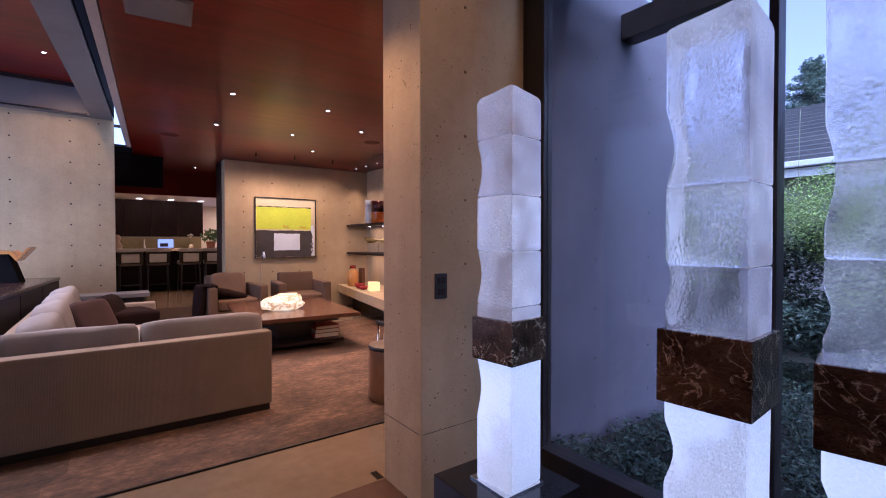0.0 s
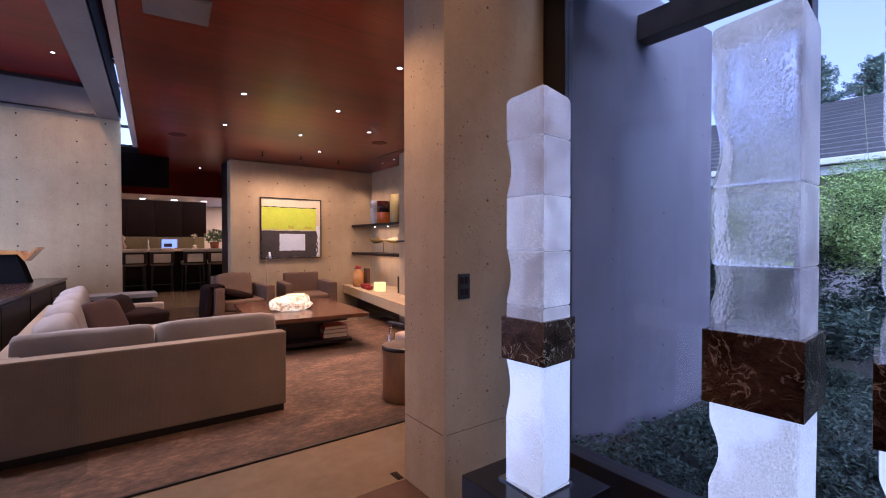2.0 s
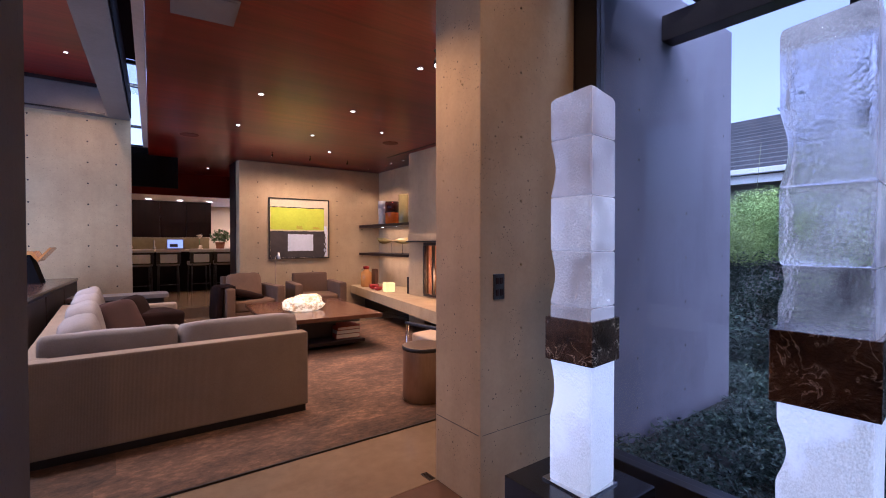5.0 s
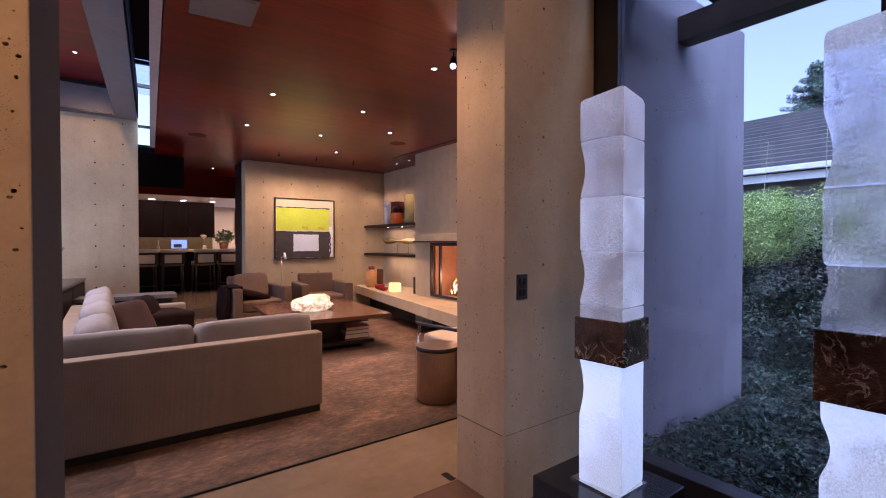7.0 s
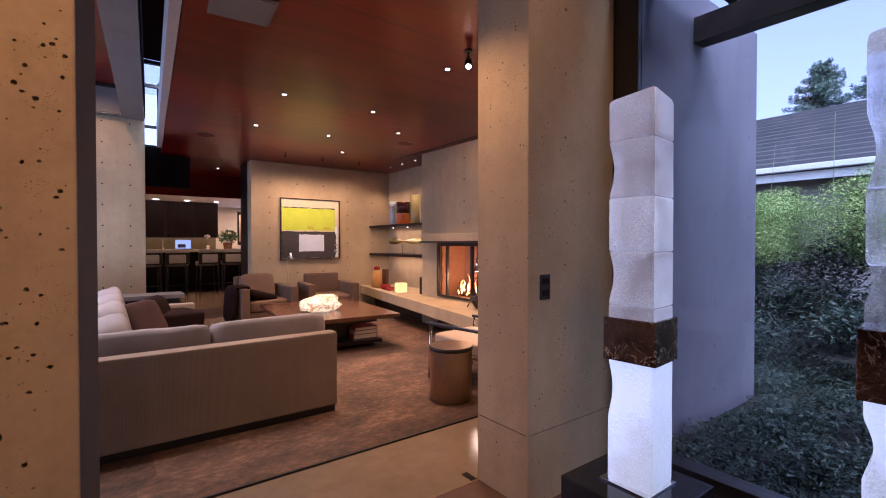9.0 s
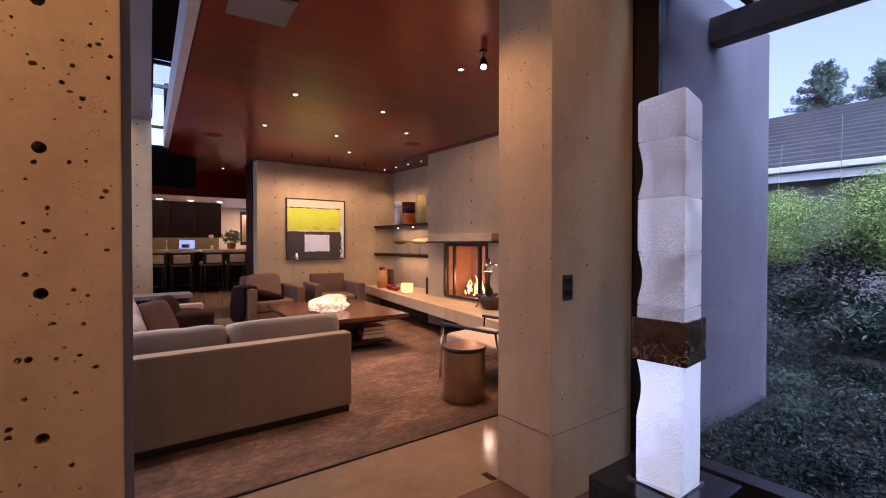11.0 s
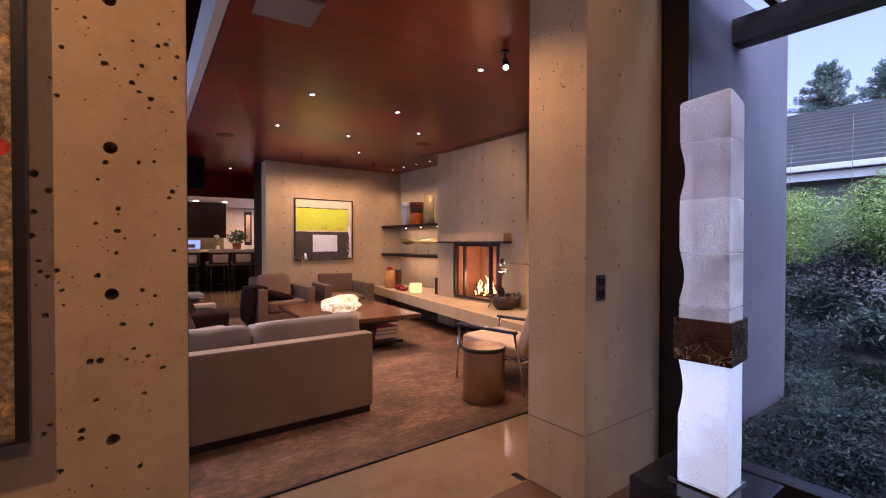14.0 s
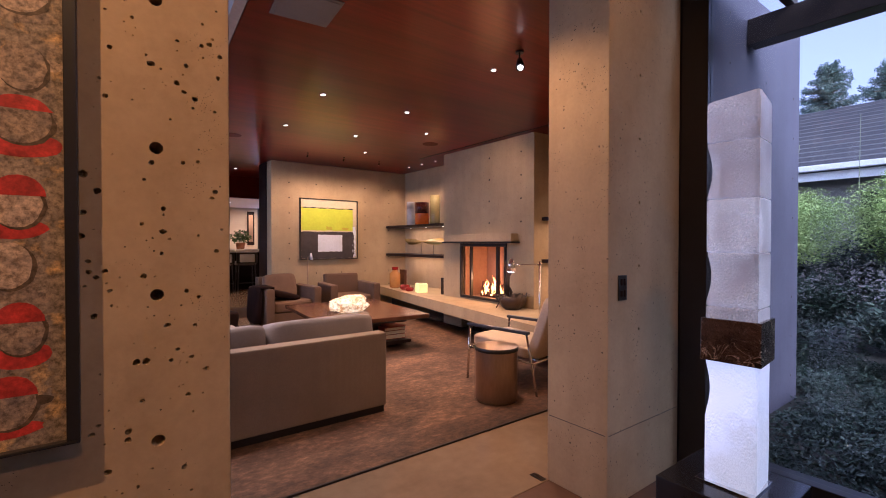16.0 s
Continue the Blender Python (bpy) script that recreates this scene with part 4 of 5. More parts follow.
# ---- kitchen beyond the opening ----
bar = thing("kitchen_island", "dark wood kitchen bar with a pale stone counter", "counter", (0.9, 12.0, 0.17))
box_part("body", (-1.7, 0.05, 0.0), (1.6, 0.75, 0.885), M_MATT, bar)
box_part("countertop", (-1.72, -0.02, 0.89), (1.62, 0.8, 0.935), M_WHITE, bar, 0.004, "pale stone counter")
tall = thing("wall_cabinets", "run of dark wood wall cabinets above a backsplash", "cabinet", (0.0, 13.5, 0.17))
box_part("lower_body", (-1.0, 0.0, 0.0), (1.86, 0.6, 0.93), M_DARKWOOD, tall)
box_part("backsplash", (-1.0, 0.35, 0.933), (1.86, 0.42, 1.228), two_scale("olive_tile", (0.16, 0.13, 0.06), (0.22, 0.18, 0.09), 4, 20, 0.3, 0.2), tall)
for k in range(5):
    box_part("door", (-1.0 + k * 0.572, 0.0, 1.23), (-1.0 + k * 0.572 + 0.566, 0.4, 2.127), M_DARKWOOD, tall, 0.003)
for kx in (-0.2, 0.45, 1.1, 1.75):
    ld = thing("downlight", "small recessed light in the kitchen soffit", "light", (kx, 13.1, 2.30), 0, "kitchen soffit lights")
    tube_part("lens", (0, 0, -0.006), (0, 0, -0.001), 0.06, M_LAMP, ld, "glowing lens")
area((0.9, 11.02, 2.215), (0.9, 11.10, 2.6), 14, 3.4, 0.08)
area((0.9, 13.62, 1.38), (0.9, 13.8, 0.9), 1.6, 2.8, 0.1)
spot((1.0, 12.3, 2.27), (1.0, 12.2, 1.0), 25, 120, 0.8)
area((2.9, 13.6, 2.28), (2.9, 13.6, 0), 30, 0.6, 0.6)


M_STOOL = two_scale("pale_grey_upholstery", (0.56, 0.56, 0.60), (0.64, 0.64, 0.68), 4, 90, 0.8, 0.2)


def stool(x, turn):
    s = thing("bar_stool", "counter stool with a pale upholstered back and black legs", "stool", (x, 11.62, 0.17), turn, "bar stools at the counter")
    soft("seat", (0.42, 0.40, 0.09), (0, 0.02, 0.64), None, M_CUSHION, s)
    box_part("back_frame", (-0.22, -0.22, 0.64), (0.22, -0.19, 0.955), M_BLACK, s, 0.004)
    box_part("backrest", (-0.155, -0.245, 0.665), (0.155, -0.221, 0.845), M_STOOL, s, 0.015)
    box_part("top_rail", (-0.23, -0.235, 0.885), (0.23, -0.18, 0.96), M_STOOL, s, 0.012, "pale padded top rail")
    for lx in (-0.19, 0.19):
        for ly in (-0.19, 0.19):
            tube_part("leg", (lx, ly, 0), (lx * 0.9, ly * 0.9, 0.62), 0.014, M_BLACK, s, "", None, 8)
    tube_part("footrest", (-0.19, -0.19, 0.2), (0.19, -0.19, 0.2), 0.01, M_BLACK, s, "", None, 8)


for k, sx in enumerate((0.21, 0.71, 1.30, 1.80)):
    stool(sx, (3, -2, 4, -4)[k])

lap = thing("laptop", "open laptop with a bright bluish screen on the counter", "laptop", (0.92, 12.25, 1.105))
box_part("keyboard", (-0.17, -0.10, 0), (0.17, 0.12, 0.014), M_GREYSTEEL, lap, 0.003)
bm = bmesh.new()
add_box(bm, (-0.17, 0.12, 0.015), (0.17, 0.128, 0.24), 0.003)
lid = part("lid", bm, M_GREYSTEEL, lap)
box_part("screen", (-0.155, 0.117, 0.03), (0.155, 0.1195, 0.225), emitter("screen_glow", (0.62, 0.66, 1.0), 0.4), lid, 0, "bright blue screen")
box_part("screen_picture", (-0.11, 0.1135, 0.05), (0.05, 0.116, 0.13), M_INK, lid, 0, "dark picture on the screen")
M_LEAF = two_scale("houseplant_leaf", (0.06, 0.13, 0.03), (0.10, 0.18, 0.05), 8, 30, 0.5, 0.2)


def leaf_cloud(bm, centre, radius, count, size, seed, flat=1.0):
    rnd = random.Random(seed)
    for _ in range(count):
        d = Vector((rnd.gauss(0, 1), rnd.gauss(0, 1), rnd.gauss(0, 1))).normalized() * rnd.random() ** 0.5
        p = Vector(centre) + Vector((d.x * radius[0], d.y * radius[1], d.z * radius[2]))
        q = Euler((rnd.uniform(-0.9, 0.9) * flat, rnd.uniform(-0.9, 0.9) * flat, rnd.uniform(0, 6.28))).to_matrix()
        s = size * rnd.uniform(0.6, 1.3)
        vs = [bm.verts.new(p + q @ Vector(c)) for c in ((-s, 0, 0), (0, -s * 0.42, s * 0.12), (s, 0, -s * 0.1), (0, s * 0.42, s * 0.12))]
        bm.faces.new(vs)


plant = thing("potted_plant", "leafy green plant in a terracotta pot on the counter", "plant", (1.85, 12.3, 1.105))
lathe("pot", [(0.08, 0), (0.11, 0.17), (0.10, 0.17), (0.07, 0.05)], two_scale("terracotta", (0.34, 0.15, 0.07), (0.26, 0.11, 0.05), 6, 40, 0.8, 0.3), plant, (0, 0, 0))
bm = bmesh.new()
leaf_cloud(bm, (0, 0, 0.30), (0.25, 0.2, 0.18), 240, 0.05, 3)
part("foliage", bm, M_LEAF, plant)
rnd_items = ((0.0, "small bronze figurine-like ornament on the counter", M_BRUSHED, 0.16, 0.32), (0.50, "pale glass bottle on the counter", M_VW, 0.04, 0.22), (1.42, "white orchid pot on the counter", M_WHITE, 0.08, 0.10))
for ox, lab, mat, r, h in rnd_items:
    o = thing("counter_ornament", lab, "ornament", (ox, 12.25, 1.105))
    lathe("body", [(r * 0.5, 0), (r * 0.7, h * 0.2), (r * 0.35, h * 0.55), (r * 0.6, h * 0.8), (r * 0.2, h), (0, h)], mat, o, (0, 0, 0))
orch = thing("orchid", "tall thin orchid with dark leaves on the counter", "plant", (1.40, 12.35, 1.105))
tube_part("stem", (0, 0, 0.0), (0.02, 0, 0.32), 0.006, M_LEAF, orch)
bm = bmesh.new()
leaf_cloud(bm, (0.02, 0, 0.32), (0.06, 0.05, 0.06), 30, 0.03, 8)
part("blossom", bm, M_WHITE, orch)
frm = thing("picture_frame", "small dark framed picture on the far kitchen wall", "picture", (2.75, 14.99, 1.7))
box_part("frame", (-0.10, -0.03, -0.5), (0.10, -0.003, 0.5), M_DARKWOOD, frm, 0.004)
box_part("print", (-0.06, -0.034, -0.4), (0.06, -0.0305, 0.4), M_BRUSHED, frm)
kwin = thing("window_3", "bright far kitchen window in a dark frame", "window", (3.35, 14.99, 1.5), 0, "", "structure")
box_part("frame", (-0.4, -0.03, -0.7), (0.4, -0.003, 0.9), M_BLACK, kwin)
box_part("pane", (-0.34, -0.035, -0.64), (0.34, -0.031, 0.84), emitter("window_daylight", (0.55, 0.65, 1.0), 2.2), kwin)

# ---- hall: glass columns, plinths, switch, picture ----


def cast_glass(name, glow, clear=0.62, inner_glow=0.0, tone=(0.90, 0.92, 0.98), skin=1.0, foot=(0.46, 0.64)):
    """Cast glass: hammered skin, slow ripples, painted glints; the lower blocks hold a lamp."""
    m = material(name, tone, 0.12, 0.0, Transmission_Weight=clear, IOR=1.46)
    b = bsdf(m)
    g = node(m, "ShaderNodeTexCoord").outputs["Object"]
    slow, patch = noisy(m, g, 11.0, 2, 0.5), noisy(m, g, 6.0, 2, 0.5)
    dimple = node(m, "ShaderNodeTexVoronoi", Scale=150.0)
    dimple.feature = "SMOOTH_F1"
    drawn = node(m, "ShaderNodeMapping")
    drawn.inputs["Scale"].default_value = (1.0, 1.0, 0.72)
    link(m, g, drawn.inputs["Vector"])
    link(m, drawn.outputs[0], dimple.inputs["Vector"])
    grain = noisy(m, g, 240.0, 3, 0.65)
    hammered = mix(m, 0.35, dimple.outputs["Distance"], grain)
    where = ramp(m, patch, ((0.42, (0.10, 0.10, 0.10)), (0.58, (1, 1, 1))))
    h = mix(m, 0.2, mix(m, where, (0.4, 0.4, 0.4), hammered), slow)
    bump(m, h, 0.9 * skin, 0.012)
    link(m, ramp(m, grain, ((0.35, (0.02, 0.02, 0.02)), (0.7, (0.12, 0.12, 0.12)))), b.inputs["Roughness"])
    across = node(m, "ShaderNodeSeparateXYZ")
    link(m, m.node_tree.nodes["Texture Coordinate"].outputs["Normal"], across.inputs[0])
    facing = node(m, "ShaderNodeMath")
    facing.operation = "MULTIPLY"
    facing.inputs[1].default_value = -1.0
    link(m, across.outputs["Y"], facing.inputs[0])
    # south face: frosted, and its side light is painted by facing
    frost_side_light = ramp(m, facing.outputs[0], ((0.60, (0, 0, 0)), (0.85, (1, 1, 1))))
    sheen = b.inputs["Roughness"].links[0].from_socket
    link(m, mix(m, frost_side_light, sheen, (0.42, 0.42, 0.42)), b.inputs["Roughness"])
    info = node(m, "ShaderNodeObjectInfo")
    block = ramp(m, info.outputs["Random"], ((0.0, (1.0, 1.0, 1.0)), (0.5, (0.90, 0.87, 0.85)), (1.0, (0.80, 0.77, 0.78))))
    col = mix(m, 1.0, tone, block, "MULTIPLY")
    link(m, col, b.inputs["Base Color"])
    # glints and cloudy inner light are put into the shaft's emission
    glints = mix(m, frost_side_light, ramp(m, grain, ((0.44, (0.42, 0.42, 0.44)), (0.58, (1.0, 0.98, 0.96)), (0.70, (2.6, 2.5, 2.4)))), (1.5, 1.5, 1.55))
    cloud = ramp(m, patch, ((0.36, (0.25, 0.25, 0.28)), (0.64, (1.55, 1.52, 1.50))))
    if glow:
        # the lamp under the collar: its light, thinning to the foot, is painted in
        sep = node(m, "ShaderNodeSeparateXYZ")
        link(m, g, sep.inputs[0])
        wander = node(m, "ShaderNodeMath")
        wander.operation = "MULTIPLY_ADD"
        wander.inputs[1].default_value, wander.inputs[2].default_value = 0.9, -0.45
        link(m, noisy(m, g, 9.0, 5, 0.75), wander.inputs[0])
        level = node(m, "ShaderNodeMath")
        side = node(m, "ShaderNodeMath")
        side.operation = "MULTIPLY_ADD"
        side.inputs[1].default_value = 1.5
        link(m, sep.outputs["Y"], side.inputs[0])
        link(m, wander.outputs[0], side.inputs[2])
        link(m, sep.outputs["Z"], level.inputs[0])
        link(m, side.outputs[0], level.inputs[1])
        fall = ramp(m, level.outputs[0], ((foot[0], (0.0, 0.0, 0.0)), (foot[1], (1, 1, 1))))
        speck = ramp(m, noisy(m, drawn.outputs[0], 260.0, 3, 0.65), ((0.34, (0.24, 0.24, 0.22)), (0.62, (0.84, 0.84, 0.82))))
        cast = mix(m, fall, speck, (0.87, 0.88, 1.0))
        link(m, mix(m, mix(m, 0.6, (0, 0, 0), frost_side_light), cast, speck), b.inputs["Emission Color"])
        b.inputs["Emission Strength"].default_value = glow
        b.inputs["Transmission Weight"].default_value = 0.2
    elif inner_glow:
        link(m, mix(m, 1.0, block, mix(m, 1.0, glints, cloud, "MULTIPLY"), "MULTIPLY"), b.inputs["Emission Color"])
        b.inputs["Emission Strength"].default_value = inner_glow
    return m


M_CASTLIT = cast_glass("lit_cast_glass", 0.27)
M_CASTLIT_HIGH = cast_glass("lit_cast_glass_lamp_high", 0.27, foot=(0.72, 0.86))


def patina():
    m = two_scale("bronze_patina", (0.34, 0.22, 0.15), (0.050, 0.034, 0.028), 12, 55, 0.24, 0.8, (1, 1, 1), 0.85)
    v = coords(m)
    w = node(m, "ShaderNodeTexNoise", Scale=9.0, Detail=3.5, Distortion=2.6)
    link(m, v, w.inputs["Vector"])
    streak = ramp(m, w.outputs["Fac"], ((0.462, (0, 0, 0)), (0.485, (1, 1, 1)), (0.505, (1, 1, 1)), (0.528, (0, 0, 0))))
    gate = ramp(m, noisy(m, v, 11, 2), ((0.40, (0, 0, 0)), (0.52, (1, 1, 1))))
    old = bsdf(m).inputs["Base Color"].links[0].from_socket
    link(m, mix(m, mix(m, 1.0, streak, gate, "MULTIPLY"), old, (0.95, 0.78, 0.58)), bsdf(m).inputs["Base Color"])
    return m


M_PATINA = patina()


def glass_column(name, at, side, z0, zc0, zc1, zt, waves, label, turn, M_CAST, lit):
    """Square cast-glass column in scalloped blocks, held by a bronze collar; origin at its base."""
    col = thing(name, label, "sculpture", at, turn, "glass columns in the hall")
    half = side / 2

    def shaft(nm, a, b, cuts, mat, top=False):
        bm = bmesh.new()
        m_ = 9
        n = max(6, int((b - a) / 0.012))
        lip = (0.0, 0.0012, 0.003, 0.006)
        levels = [a + q for q in lip] + [a + 0.006 + (b - a - 0.012) * k / n for k in range(1, n)] + [b - q for q in reversed(lip)]
        rings = []
        for z in levels:
            u = (z - a) / (b - a)
            edge = min(z - a, b - z)
            dent = 0.0
            for c, hgt, depth in cuts:
                if abs(z - c) < hgt:
                    dent = depth * math.sin((z - c + hgt) / (2 * hgt) * math.pi) ** 1.2
            cap = 1 - 0.04 * max(0.0, 1 - edge / 0.006) ** 2
            if top and b - z < 0.02:
                cap = 1 - (1 - (b - z) / 0.02) ** 3 * 0.07
            ring = []
            for e in range(4):
                for j in range(m_):
                    s = -1 + 2 * j / m_
                    # superellipse-like rounded square
                    x, y = [(s, -1), (1, s), (-s, 1), (-1, -s)][e]
                    r = (abs(x) ** 16 + abs(y) ** 16) ** (1 / 16)
                    x, y = x / r * half * cap, y / r * half * cap
                    x += 0.0016 * noise.noise(Vector((x * 9, y * 9, z * 7)))
                    y += 0.0016 * noise.noise(Vector((x * 9 + 5, y * 9, z * 7)))
                    if y > 0:
                        y -= dent * (y / half) ** 1.5 * (1.0 if x < half * 0.6 else 0.75)
                    if x < 0:
                        x += 0.45 * dent * (-x / half) ** 2 * (0.5 + 0.5 * y / half)
                    ring.append(bm.verts.new((x, y, z + (0.02 * (-x / half - y / half) * 0.5 if top and b - z < 0.004 else 0))))
            rings.append(ring)
        L = len(rings[0])
        for p, q in zip(rings, rings[1:]):
            for j in range(L):
                bm.faces.new((p[j], p[(j + 1) % L], q[(j + 1) % L], q[j]))
        bm.faces.new(rings[0]), bm.faces.new(rings[-1])
        return part(nm, bm, mat, col, "glowing frosted base block" if nm == "base_block" else "rippled clear cast glass shaft", True)

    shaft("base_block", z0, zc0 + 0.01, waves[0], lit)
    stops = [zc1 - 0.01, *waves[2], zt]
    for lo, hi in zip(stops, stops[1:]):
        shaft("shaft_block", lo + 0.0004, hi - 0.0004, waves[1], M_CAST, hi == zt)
    o = half + 0.0105
    bm = bmesh.new()
    add_box(bm, (-o, -o, zc0), (o, o, zc1), 0.003)
    part("collar", bm, M_PATINA, col, "chased brown bronze collar")
    return col


M_PLINTH = two_scale("black_plinth", (0.012, 0.012, 0.014), (0.02, 0.02, 0.022), 3, 40, 0.18, 0.03)


def plinth(at, half, h, label):
    p = thing("plinth", label, "plinth", at, 0, "black plinths")
    box_part("block", (-half, -half, 0), (half, half, h), M_PLINTH, p, 0.004)
    box_part("base_plate", (-half * 0.5, -half * 0.53, h + 0.0005), (half * 0.5, half * 0.47, h + 0.008), M_CHROME, p, 0.001, "thin steel base plate")


plinth((1.162, 1.41, 0), 0.20, 0.345, "low square black plinth carrying a glass column")
plinth((1.157, 0.660, 0), 0.155, 0.345, "low square black plinth carrying a glass column")
plinth((1.147, 0.346, 0), 0.153, 0.345, "low square black plinth carrying a glass column")
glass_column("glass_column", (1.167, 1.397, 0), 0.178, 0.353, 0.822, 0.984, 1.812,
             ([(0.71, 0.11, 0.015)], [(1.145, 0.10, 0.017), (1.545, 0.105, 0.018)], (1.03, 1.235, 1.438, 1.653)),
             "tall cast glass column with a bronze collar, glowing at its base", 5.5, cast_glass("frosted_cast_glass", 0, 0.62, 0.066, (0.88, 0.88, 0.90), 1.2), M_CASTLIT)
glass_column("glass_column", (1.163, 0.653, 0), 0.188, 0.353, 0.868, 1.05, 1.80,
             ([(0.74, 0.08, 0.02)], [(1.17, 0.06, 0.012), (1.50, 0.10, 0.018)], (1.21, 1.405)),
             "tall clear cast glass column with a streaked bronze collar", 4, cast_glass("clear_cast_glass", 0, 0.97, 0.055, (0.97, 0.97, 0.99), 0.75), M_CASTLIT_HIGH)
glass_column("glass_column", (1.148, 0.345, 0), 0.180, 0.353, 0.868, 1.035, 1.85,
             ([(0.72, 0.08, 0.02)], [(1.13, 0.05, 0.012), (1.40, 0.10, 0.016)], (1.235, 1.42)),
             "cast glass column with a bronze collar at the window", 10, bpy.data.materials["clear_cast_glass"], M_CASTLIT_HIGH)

sw = thing("switch_plate", "black four-button wall switch plate on the concrete", "switch", (1.22, WY0, 1.055))
plate = box_part("plate", (-0.036, -0.007, -0.061), (0.036, -0.0005, 0.061), M_BLACK, sw, 0.003)
for bx in (-0.014, 0.014):
    for bz in (-0.028, 0.028):
        box_part("button", (bx - 0.009, -0.012, bz - 0.016), (bx + 0.009, -0.0072, bz + 0.016), M_DARKWOOD, plate, 0.002)
grate = thing("floor_grate", "small black metal floor grille at the wall foot", "grate", (1.03, 2.335, 0.0))
box_part("frame", (0.035, -0.05, 0.0005), (0.0745, 0.035, 0.003), M_BLACK, grate)
for k in range(7):
    box_part("bar", (0.038, -0.045 + k * 0.0115, 0.0035), (0.072, -0.041 + k * 0.0115, 0.006), M_BRONZE, grate)

# framed picture: stone figures with red caps, kept to plain shapes
art = thing("framed_picture", "tall framed picture of stones with red caps behind glass", "picture", (-1.43, WY0, 1.72))
AW, AH, AD = 0.594, 0.86, 0.045
for lo, hi in (((-AW, -AD, -AH), (AW, -0.002, -AH + 0.007)), ((-AW, -AD, AH - 0.022), (AW, -0.002, AH)),
               ((-AW, -AD, -AH + 0.007), (-AW + 0.022, -0.002, AH - 0.022)), ((AW - 0.022, -AD, -AH + 0.007), (AW, -0.002, AH - 0.022))):
    box_part("frame", lo, hi, M_BLACK, art, 0.002, "black picture frame")
M_ARTBASE = two_scale("picture_ground", (0.40, 0.32, 0.22), (0.13, 0.11, 0.09), 22, 60, 0.5, 0.1)
v_ = coords(M_ARTBASE)
old_ = bsdf(M_ARTBASE).inputs["Base Color"].links[0].from_socket
link(M_ARTBASE, mix(M_ARTBASE, ramp(M_ARTBASE, noisy(M_ARTBASE, v_, 22, 5), ((0.55, (0, 0, 0)), (0.68, (1, 1, 1)))), old_, (0.58, 0.38, 0.14)), bsdf(M_ARTBASE).inputs["Base Color"])
box_part("print", (-AW + 0.022, -0.028, -AH + 0.007), (AW - 0.022, -0.012, AH - 0.022), M_ARTBASE, art)
M_ARTSTONE = two_scale("picture_stone", (0.44, 0.33, 0.21), (0.17, 0.14, 0.12), 34, 90, 0.5, 0.1)
M_ARTRED = two_scale("picture_red", (0.66, 0.05, 0.02), (0.24, 0.022, 0.014), 26, 90, 0.5, 0.1)
random.seed(21)


def blob(bm, cx, cz, rx, rz, lift, top=-1.0):
    """A flat rounded patch; top cuts away what lies lower than that part of its height."""
    pts = []
    for k in range(20):
        a = 2 * math.pi * k / 20
        z = max(math.sin(a), top)
        pts.append(bm.verts.new((cx + rx * math.cos(a) * random.uniform(0.94, 1.06), -0.028 - lift, cz + rz * z)))
    bm.faces.new(pts)


stones, caps, bibs, gaps, pale = (bmesh.new() for _ in range(5))
for ci in range(7):
    for ri in range(12):
        cx = AW - 0.096 - ci * 0.150 + random.uniform(-0.022, 0.012)
        cz = -AH + 0.090 + ri * 0.138 + random.uniform(-0.026, 0.026) + 0.05 * (ci % 2)
        grow, lift = random.uniform(0.85, 1.1), 0.00001 * (14 - ri)
        red = random.random() < 0.74
        for _ in range(3):
            blob(random.choice((gaps, pale, stones)), cx + random.uniform(-0.045, 0.045), cz + random.uniform(-0.06, 0.06), random.uniform(0.012, 0.028), random.uniform(0.008, 0.022), 0.0001 + lift)
        blob(bibs if red else stones, cx + random.uniform(-0.006, 0.004), cz - 0.054, 0.058 * grow, 0.019 * random.uniform(0.8, 1.4), 0.0003 + lift)
        blob(gaps, cx + 0.004, cz - 0.010, 0.046 * grow, 0.047, 0.0005 + lift)
        blob(pale if random.random() < 0.5 else stones, cx, cz - 0.006, 0.043 * grow, 0.046, 0.0007 + lift)
        if red:
            blob(caps, cx + random.uniform(-0.004, 0.004), cz + 0.010, 0.045 * grow, 0.040 * random.uniform(0.7, 1.1), 0.0010 + lift, random.uniform(0.0, 0.15))
M_ARTGAP = two_scale("picture_shadow", (0.06, 0.045, 0.032), (0.14, 0.10, 0.06), 30, 90, 0.5, 0.1)
M_ARTPALE = two_scale("picture_pale_stone", (0.62, 0.47, 0.31), (0.30, 0.24, 0.19), 40, 90, 0.5, 0.1)
for mt, depth in ((M_ARTGAP, 0.8), (M_ARTPALE, 0.9), (M_ARTSTONE, 0.9), (M_ARTBASE, 0.9), (M_ARTRED, 0.45)):
    # printed grain of lichen and weathered stone
    fleck = ramp(mt, noisy(mt, coords(mt), 75, 6, 0.75), ((0.38, (0.30, 0.27, 0.25)), (0.52, (0.95, 0.95, 0.95)), (0.64, (1.5, 1.45, 1.35))))
    link(mt, mix(mt, depth, bsdf(mt).inputs["Base Color"].links[0].from_socket, fleck, "MULTIPLY"), bsdf(mt).inputs["Base Color"])
for bmx, mt, nm in ((gaps, M_ARTGAP, "painted_gap"), (stones, M_ARTSTONE, "painted_stone"), (pale, M_ARTPALE, "painted_pale_stone"), (caps, M_ARTRED, "painted_cap"), (bibs, M_ARTRED, "painted_cloth")):
    tagged(part(nm, bmx, mt, art), kind="stuff")

AMBER = (1.0, 0.48, 0.15)
